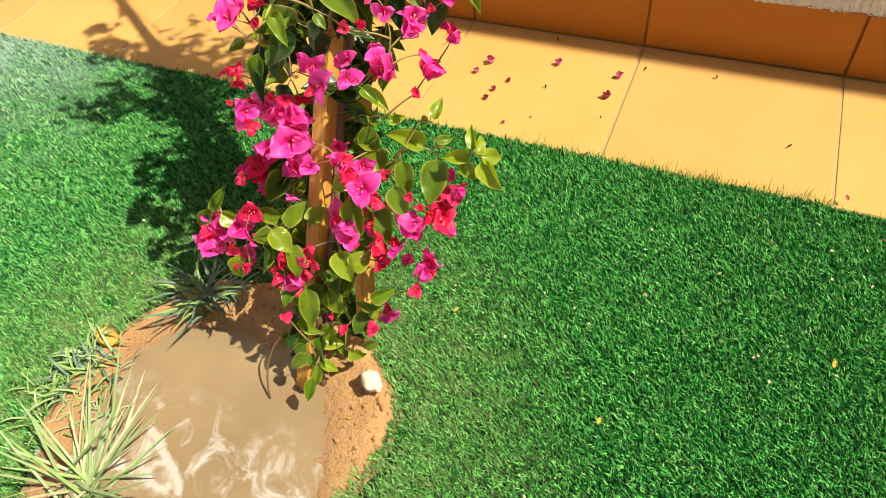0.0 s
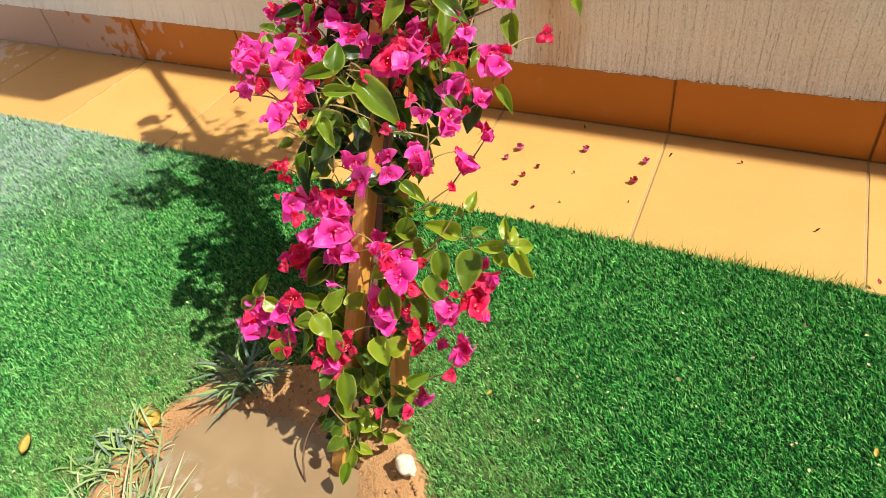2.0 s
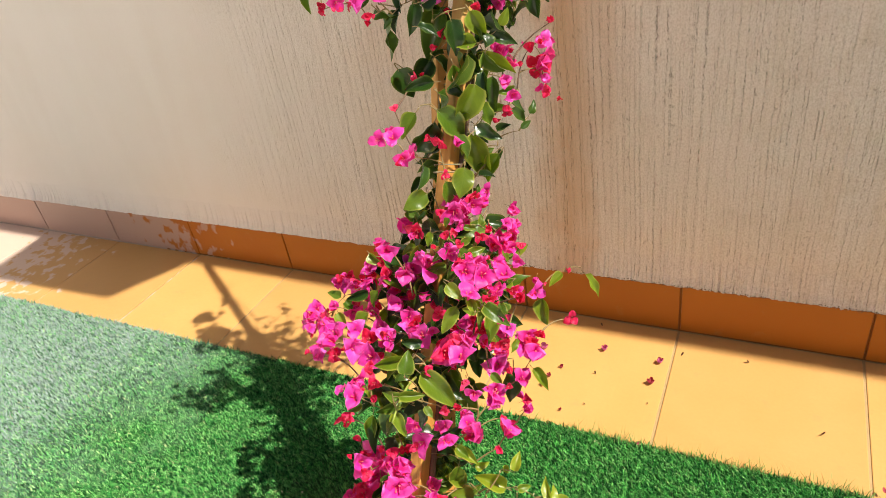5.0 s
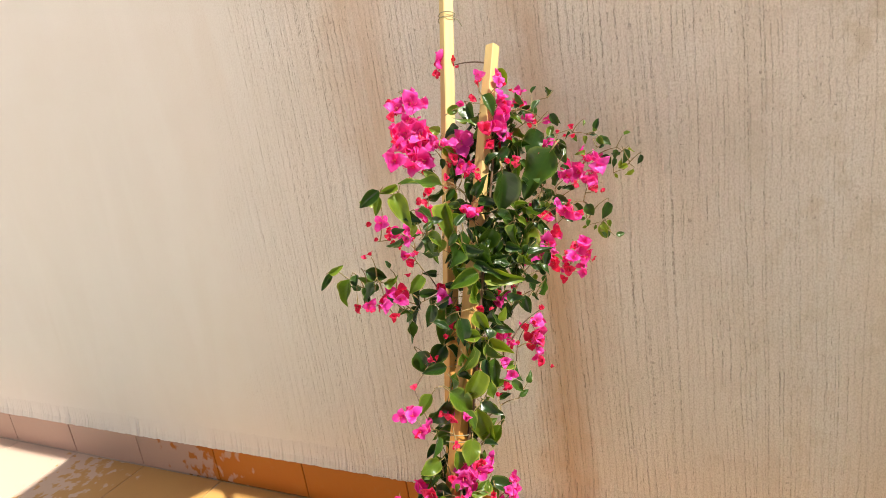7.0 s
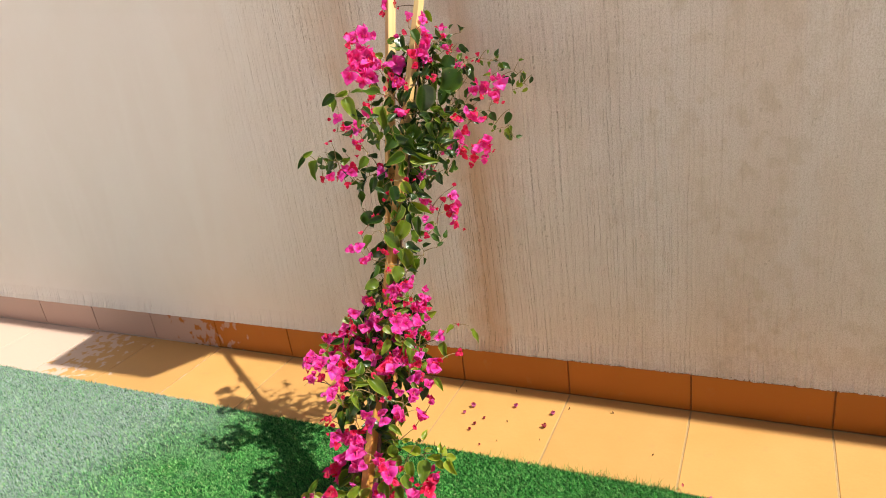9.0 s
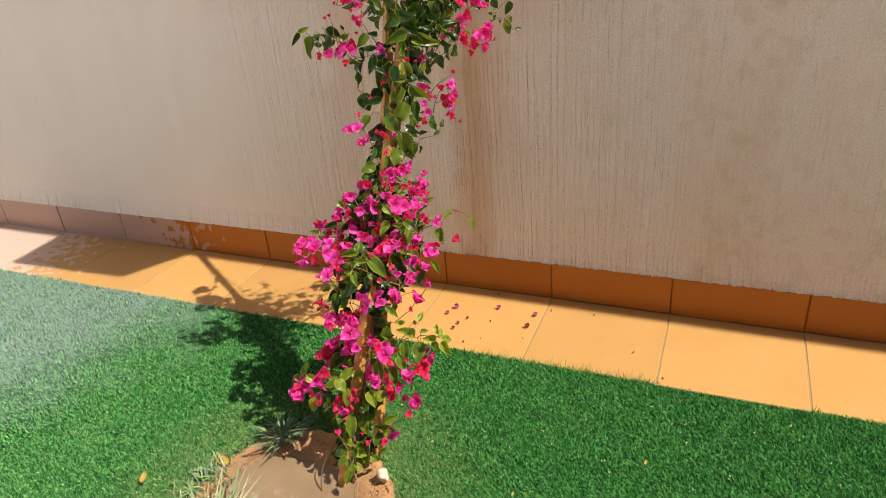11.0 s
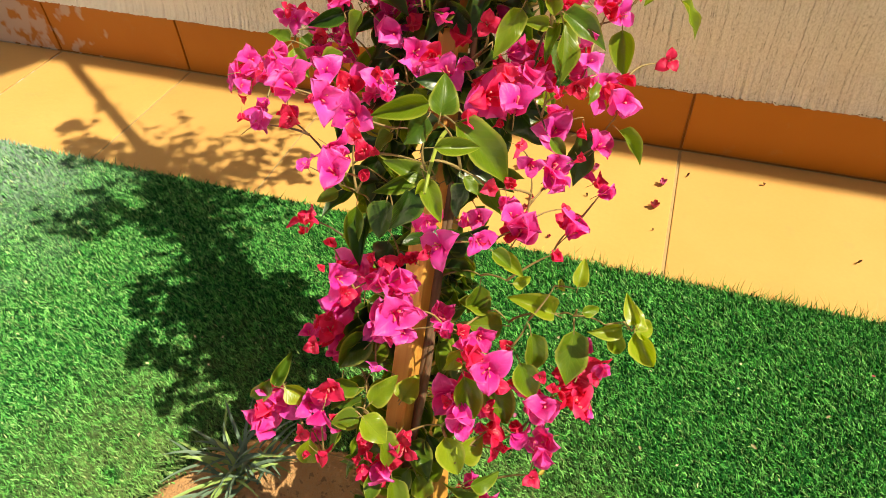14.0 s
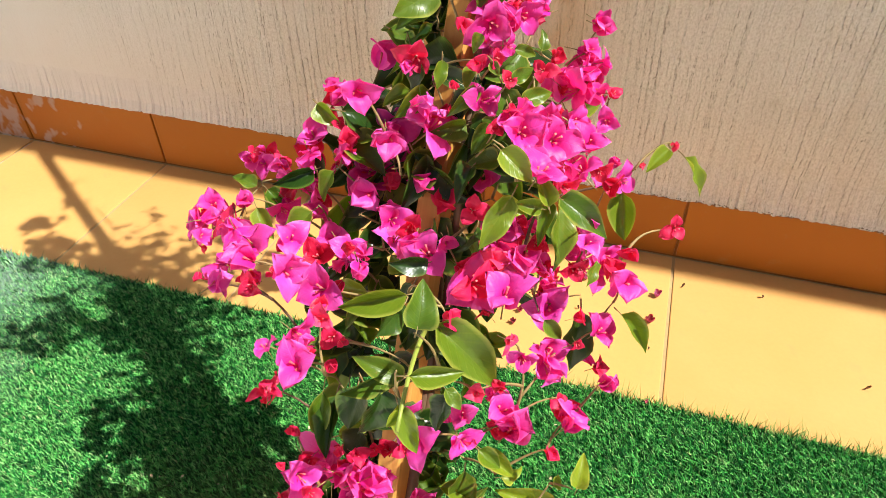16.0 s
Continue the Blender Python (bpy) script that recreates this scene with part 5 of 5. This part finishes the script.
# twigs fork off the stem: each end joins the nearest wood that is already there
ends.sort(key=lambda e: (e[0] - on_front(max(0.03, e[0].z - 0.03))).length)
wood = [on_front(0.03 + 0.0125 * i) + RIGHT * 0.016 + AHEAD * 0.006 for i in range(80)]
for e, riders in ends:
    start = min(wood, key=lambda w: (w - e).length + 0.6 * max(0.0, w.z - e.z + 0.025))
    gap = (e - start).length
    line_sag = Vector((rng.uniform(-0.10, 0.10), rng.uniform(0.0, 0.14), rng.uniform(-0.02, 0.10))) * min(gap, 0.07)
    twig = add_twig(start, e, 0.0008 + 0.010 * gap, line_sag)
    for rider in riders:
        rider.parent = twig
    wood.extend(arc(start, e, line_sag, 6)[2:])
# inner foliage behind the stake, fullest at the belly and the crown, too dense to tell apart
foliage = bmesh.new()
SLOT = {"old": 0, "mid": 1, "young": 2}
for n in range(1500):
    z = rng.uniform(0.03, 1.04)
    belly, crown, foot = math.exp(-((z - 0.44) / 0.10) ** 2), math.exp(-((z - 0.88) / 0.12) ** 2), math.exp(-((z - 0.16) / 0.10) ** 2)
    if rng.random() > 0.22 + 0.50 * belly + 0.40 * crown + 0.25 * foot:
        continue
    spread = 0.014 + 0.040 * belly + 0.036 * crown + 0.020 * foot
    side = max(-1.8, min(1.8, rng.gauss(0.25 + 0.3 * crown, 1)))
    at = on_front(z) + RIGHT * side * spread + AHEAD * rng.uniform(0.018, 0.030 + 0.05 * belly + 0.03 * crown)
    if n % 3 == 0 and any(a < z < b for a, b in ((0.05, 0.17), (0.30, 0.33), (0.37, 0.45), (0.485, 0.555), (0.63, 0.68), (0.70, 0.75), (0.78, 0.95))):
        at = on_front(z) + RIGHT * side * 0.016 - AHEAD * rng.uniform(0.014, 0.022)
    if at.y > -0.045:
        continue
    if z > 0.72 and n % 4 == 1:
        at = on_front(z) + RIGHT * (0.012 + side * 0.040) - AHEAD * rng.uniform(-0.010, 0.018)
    age = "old" if rng.random() < (0.82 if z > 0.6 else 0.62 if z > 0.24 else 0.15) else "mid" if z > 0.3 or rng.random() < 0.6 else "young"
    ob, _ = add_leaf(at, rng.uniform(0.022, 0.042) if z < 0.7 else rng.uniform(0.018, 0.036), rng.gauss(-90, 70), age, rng.uniform(0.45, 0.68), 0.65)
    v0, first = len(foliage.verts), len(foliage.faces)
    foliage.from_mesh(ob.data)
    foliage.verts.ensure_lookup_table()
    foliage.faces.ensure_lookup_table()
    for v in foliage.verts[v0:]:
        v.co = ob.matrix_basis @ v.co
    for f in foliage.faces[first:]:
        f.material_index = SLOT[age] if f.material_index == 0 else 3
    bpy.data.objects.remove(ob)
inner = part("foliage", foliage, [LEAF["old"], LEAF["mid"], LEAF["young"], STALK], plant, "dense inner leaves round the stakes")
inner["kind"] = "stuff"

# ---- weeds, stones and litter ----


def blade(bm, foot, tip, width, droop, index=0):
    """A long folded grass blade from foot to tip."""
    way = tip - foot
    side = way.cross(Vector((0, 0, 1)))
    side = (side if side.length > 1e-5 else Vector((1, 0, 0))).normalized()
    rows = []
    for i in range(6):
        f = i / 5
        c = foot + way * f + Vector((0, 0, droop * 4 * f * (1 - f)))
        w = width * (0.75 + 0.4 * f) * (1 - f ** 3) + 0.0003
        rows.append([bm.verts.new(c - side * w / 2), bm.verts.new(c + Vector((0, 0, -0.18 * w))), bm.verts.new(c + side * w / 2)])
    for r, s in zip(rows, rows[1:]):
        for k in range(2):
            f = bm.faces.new((r[k], r[k + 1], s[k + 1], s[k]))
            f.smooth, f.material_index = True, index


def weed(name, label, at, count, reach, rise, width, droop, materials, seed, least=0.3, lean=(0, 0), spread=0.010):
    r = random.Random(seed)
    root = tagged(new(name), label, "weed", "weeds round the puddle")
    root.location = (at[0], at[1], max(-0.006, soil_height(at[0], at[1]) - 0.004))
    for k in range(count):
        bm = bmesh.new()
        a = r.uniform(0, math.tau)
        d = reach * r.uniform(0.45, 1.0)
        foot = Vector((r.gauss(0, spread), r.gauss(0, spread), 0))
        blade(bm, foot, foot + Vector((d * math.cos(a) + lean[0], d * math.sin(a) + lean[1], rise * r.uniform(least, 1.0))), width * r.uniform(0.6, 1.2), droop * r.uniform(0.4, 1.3))
        part("blade", bm, materials[k % len(materials)], root)
    return root


weed("grass_tuft", "pale green tuft of long stiff wild grass beside the puddle", (-0.402, -1.030), 60, 0.118, 0.120, 0.0042, 0.004, [WEED_PALE, WEED_PALE, WEED, WEED_PALE, STRAW], 2, 0.12, (0.022, 0.024), 0.014)
weed("grass_tuft", "small soft tuft of wild grass at the lawn's edge", (-0.505, -0.903), 70, 0.050, 0.034, 0.0036, 0.010, [WEED, WEED_PALE, WEED_DARK], 3, 0.2, (0, 0), 0.020)
weed("rosette_weed", "grey-green rosette of narrow leaves behind the puddle", (-0.414, -0.762), 64, 0.088, 0.050, 0.0044, 0.014, [WEED_DARK, WEED_DARK, WEED], 5)
weed("grass_tuft", "low straggling tuft of grass at the soil's rim", (-0.520, -0.965), 34, 0.045, 0.020, 0.0024, 0.010, [WEED, WEED_PALE], 8, 0.2, (0, 0), 0.026)
weed("grass_tuft", "thin patch of trampled pale grass beside the water", (-0.475, -0.945), 30, 0.042, 0.016, 0.0026, 0.008, [WEED_PALE, STRAW], 14, 0.2, (0, 0), 0.024)


def rock(name, label, at, size, material, seed, squash=(1, 1, 1)):
    bm = bmesh.new()
    bmesh.ops.create_icosphere(bm, subdivisions=3, radius=1)
    for v in bm.verts:
        d = 1 + 0.45 * noise.noise(v.co * 1.5 + Vector((seed, 0, 0))) + 0.08 * noise.noise(v.co * 4 + Vector((0, seed, 0)))
        v.co = Vector((v.co.x * squash[0], v.co.y * squash[1], v.co.z * squash[2])) * d * size
    low = min(v.co.z for v in bm.verts)
    for f in bm.faces:
        f.smooth = True
    ob = part(name, bm, material)
    ob.matrix_basis = Matrix.Translation((at[0], at[1], at[2] - low - size * 0.12)) @ Matrix.Rotation(seed, 4, "Z")
    return tagged(ob, label, "stone", "stones on the soil")


rock("stone", "pale cream stone lying on the soil bank", (-0.144, -0.808, soil_height(-0.144, -0.808)), 0.0140, STONE, 2.6, (1.15, 0.8, 1.0))
r = random.Random(21)
for k in range(110):
    a, d = r.uniform(0, math.tau), math.sqrt(r.uniform(0.4, 0.95))
    x, y = MID.x + soil_reach(a) * d * math.cos(a), MID.y + soil_reach(a) * d * math.sin(a)
    z = soil_height(x, y)
    if z > WATER + 0.002:
        rock("pebble", "small sandy pebble half sunk in the soil", (x, y, z), r.uniform(0.0012, 0.0034), SOIL, k, (1, r.uniform(0.7, 1), 0.7))


def flake(name, label, category, at, size, material, seed, petals=1, curl=0.5, group="", broad=0.8):
    """A fallen leaf or bract: crumpled thin blades with real curl, lying on what is below it."""
    r = random.Random(seed)
    bm = bmesh.new()
    for b in range(petals):
        turn = Matrix.Rotation(b * math.tau / max(petals, 1) + r.uniform(-0.4, 0.4), 4, "Z")
        rows = []
        for i in range(6):
            f = i / 5
            w = broad * size * math.sqrt(max(f, 0.02)) * (1 - f) ** 0.6 if i < 5 else 0.0004
            rows.append([bm.verts.new(turn @ Vector((f * size, s * w * 0.6, curl * size * (0.55 * f * f + 0.5 * s * s * w / size) + r.uniform(0, 0.06) * size))) for s in (-1, -0.5, 0, 0.5, 1)])
        for p, q in zip(rows, rows[1:]):
            for k in range(4):
                bm.faces.new((p[k], q[k], q[k + 1], p[k + 1])).smooth = True
    low = min(v.co.z for v in bm.verts)
    bmesh.ops.solidify(bm, geom=bm.faces[:], thickness=0.0004)
    ob = part(name, bm, material)
    ob.matrix_basis = Matrix.Translation((at[0], at[1], at[2] - low + 0.0004)) @ Matrix.Rotation(r.uniform(0, 6.3), 4, "Z")
    return tagged(ob, label, category, group)


PAVED = [(-0.020, -0.106, 11, 1), (-0.027, -0.167, 12, 0), (-0.131, -0.098, 11, 1), (0.261, -0.207, 9, 2), (0.015, -0.074, 8, 2), (-0.250, -0.126, 13, 1),
         (-0.221, -0.228, 8, 0), (-0.132, -0.170, 6, 2), (-0.131, -0.253, 5, 2), (-0.171, -0.281, 5, 0), (-0.023, -0.222, 4, 2), (0.137, -0.060, 8, 2),
         (-0.153, -0.025, 7, 2), (-0.217, -0.201, 8, 0), (-0.265, -0.160, 9, 1), (-0.200, -0.170, 7, 0)]
for k, (x, y, mm, sort) in enumerate(PAVED):
    flake("fallen_bract", ("withered dark red bract fallen on the paving", "faded pink bract fallen on the paving", "dry brown scrap fallen on the paving")[sort], "fallen bract", (x, y, 0), mm * 0.00062, (WITHERED, FADED, BROWN)[sort], k, 4 if sort < 2 else 1, 2.6, "litter on the paving", 1.6)
GRASSY = [(0.403, -0.336, 9, 1), (0.389, -0.373, 7, 0), (-0.143, -0.600, 8, 1), (0.342, -0.596, 11, 2), (0.111, -0.757, 9, 2), (0.119, -0.560, 9, 3), (-0.100, -0.669, 9, 2),
          (-0.641, -0.966, 27, 2), (0.345, -0.312, 9, 0), (-0.02, -0.33, 7, 0), (0.20, -0.50, 6, 3), (0.0, -0.60, 6, 3), (0.26, -0.42, 6, 0)]
for k, (x, y, mm, sort) in enumerate(GRASSY):
    flake("fallen_leaf", ("withered dark bract fallen on the lawn", "faded mauve bract fallen on the lawn", "small dry yellow leaf lying on the lawn", "pale straw scrap lying on the lawn")[sort], "fallen leaf", (x, y, 0.012), mm / 1000, (WITHERED, FADED, DRY, STRAW)[sort], 40 + k, 1, 0.45, "litter on the lawn", 1.0)
r = random.Random(33)
scraps = bmesh.new()
for _ in range(130):
    at = Vector((r.uniform(-0.65, 0.75), r.uniform(-1.05, -0.33), r.uniform(0.008, 0.011)))
    if (at - MID).length < 0.24:
        continue
    a, size = r.uniform(0, 6.3), r.uniform(0.0012, 0.0030)
    along, over = Vector((math.cos(a), math.sin(a), r.uniform(-0.3, 0.3))) * size, Vector((-math.sin(a), math.cos(a), r.uniform(-0.3, 0.3))) * size * r.uniform(0.3, 0.8)
    ridge = Vector((0, 0, size * 0.5))
    four = [scraps.verts.new(at + q) for q in (along, over + ridge, -along, -over)]
    peak = scraps.verts.new(at + Vector((0, 0, -size * 0.4)))
    scraps.faces.new(four)
    for k in range(4):
        scraps.faces.new((four[(k + 1) % 4], four[k], peak))
tagged(part("scraps", scraps, STRAW), "tiny pale dry scraps strewn over the lawn", "scraps", kind="stuff")
flake("fallen_leaf", "crumpled dry yellow leaf at the edge of the soil", "fallen leaf", (-0.492, -0.862, soil_height(-0.492, -0.862) + 0.003), 0.034, DRY, 71, 1, 0.75, "litter on the lawn", 1.5)
flake("fallen_leaf", "broad dry yellow leaf under the grass tuft", "fallen leaf", (-0.432, -1.051, soil_height(-0.432, -1.051) + 0.003), 0.044, DRY, 72, 1, 0.18, "litter on the lawn", 1.4)
flake("fallen_leaf", "small dry yellow leaf lying on the soil", "fallen leaf", (-0.160, -0.850, soil_height(-0.160, -0.850) + 0.001), 0.008, DRY, 73, 1, 0.4, "litter on the lawn", 1.0)


# dry stick by the stem
bm = bmesh.new()
tube(bm, arc(Vector((-0.262, -0.860, 0.0)), Vector((-0.255, -0.800, 0.075)), Vector((-0.012, 0, 0.006)), 7), [0.0014, 0.0013, 0.0012, 0.0012, 0.0011, 0.0010, 0.0009, 0.0006], 6)
tagged(part("dry_stick", bm, BARK), "thin dry brown stick standing in the puddle", "stick")

# ---- tiles, one by one ----
r = random.Random(5)
FLOOR_TILES = [part("tile_source", slab(0.0022, P - 0.0022, -0.3165, -0.0014, -0.0030, 0, 0.0016), TILE) for _ in range(1)]
WALL_TILES = [part("tile_source", slab(0.0020, P - 0.0020, 0.0, 0.0115, 0.0036, SKIRT_TOP, 0.0018), SKIRTING) for _ in range(1)]
skirting = tagged(part("skirting", slab(WEST, EAST, 0.0035, 0.0119, -0.003, SKIRT_TOP - 0.002), GROUT_DARK), "skirting of upright orange glazed clay tiles, whitish in splotches to the west", "skirting", kind="structure")
for k in range(round(WEST / P), round(EAST / P)):
    shift = Matrix.Translation((k * P, 0, r.uniform(-0.0006, 0.0006))) @ Matrix.Rotation(r.uniform(-0.0012, 0.0012), 4, "Z")
    part("tile", FLOOR_TILES[0].data, None, bed, matrix=shift)
    part("tile", WALL_TILES[0].data, None, skirting, matrix=Matrix.Translation((k * P, r.uniform(-0.0008, 0.0004), r.uniform(-0.0008, 0.0008))))
for ob in FLOOR_TILES + WALL_TILES:
    bpy.data.objects.remove(ob)

# ---- lawn blades ----


def lawn(name, x0, x1, y0, y1, per_m2, width, height, seed, fringe=False, material=TURF):
    """Short artificial blades over a stretch of the lawn, leaning every way but mostly one."""
    g = np.random.default_rng(seed)
    count = int((x1 - x0) * (y1 - y0) * per_m2)
    x, y = g.uniform(x0, x1, count), g.uniform(y0, y1, count)
    a = np.arctan2(y - MID.y, x - MID.x)
    angles = np.linspace(-np.pi, np.pi, 721)
    reach = np.interp(a, angles, [soil_reach(v) for v in angles])
    far = np.hypot(x - MID.x, y - MID.y) / reach
    keep = (far > 0.89) & (g.uniform(size=count) < np.clip((far - 0.88) * 4, 0.05, 1))
    # the turf has shrunk back from the tiles here, leaving a dark slit
    keep &= (x < 0.33) | (x > 0.66) | (y < -0.3265 + 0.03 * np.abs(x - 0.49))
    x, y, far = x[keep], y[keep], far[keep]
    count = len(x)
    lean_a = g.normal(3.0, 0.75, count)
    lean = np.abs(g.normal(0.66, 0.35, count))
    h = height * g.uniform(0.65, 1.15, count)
    w = width * g.uniform(0.7, 1.3, count)
    if fringe:
        lean_a, lean, h = g.normal(1.5, 0.7, count), np.abs(g.normal(0.5, 0.3, count)), h * g.uniform(0.5, 1.35, count)
    dx, dy = np.cos(lean_a), np.sin(lean_a)
    face = g.uniform(0, np.pi, count)
    sx, sy = np.cos(face) * w / 2, np.sin(face) * w / 2
    verts = np.empty((count, 4, 3))
    for k, (f, b, q) in enumerate(((0, 0, 0), (0.55, 0.32, 1), (1, 1.25, 0), (0.55, 0.32, -1))):
        verts[:, k, 0] = x + dx * np.sin(lean) * h * b + sx * q
        verts[:, k, 1] = y + dy * np.sin(lean) * h * b + sy * q
        verts[:, k, 2] = -0.004 + 0.009 * np.clip((1.08 - far) * 12, 0, 1) + h * f * np.cos(lean * (0.4 + 0.6 * f)) * 1.05
    base = 4 * np.arange(count)[:, None]
    tris = np.concatenate([base + [0, 1, 3], base + [1, 2, 3]], 1).reshape(-1)
    data = bpy.data.meshes.new(name)
    data.vertices.add(4 * count)
    data.vertices.foreach_set("co", verts.ravel())
    data.loops.add(len(tris))
    data.loops.foreach_set("vertex_index", tris.astype(np.int32))
    data.polygons.add(2 * count)
    data.polygons.foreach_set("loop_start", np.arange(0, len(tris), 3, dtype=np.int32))
    data.update(calc_edges=True)
    data.materials.append(material)
    return tagged(new(name, data), "dense short green artificial grass blades", "grass", kind="stuff")


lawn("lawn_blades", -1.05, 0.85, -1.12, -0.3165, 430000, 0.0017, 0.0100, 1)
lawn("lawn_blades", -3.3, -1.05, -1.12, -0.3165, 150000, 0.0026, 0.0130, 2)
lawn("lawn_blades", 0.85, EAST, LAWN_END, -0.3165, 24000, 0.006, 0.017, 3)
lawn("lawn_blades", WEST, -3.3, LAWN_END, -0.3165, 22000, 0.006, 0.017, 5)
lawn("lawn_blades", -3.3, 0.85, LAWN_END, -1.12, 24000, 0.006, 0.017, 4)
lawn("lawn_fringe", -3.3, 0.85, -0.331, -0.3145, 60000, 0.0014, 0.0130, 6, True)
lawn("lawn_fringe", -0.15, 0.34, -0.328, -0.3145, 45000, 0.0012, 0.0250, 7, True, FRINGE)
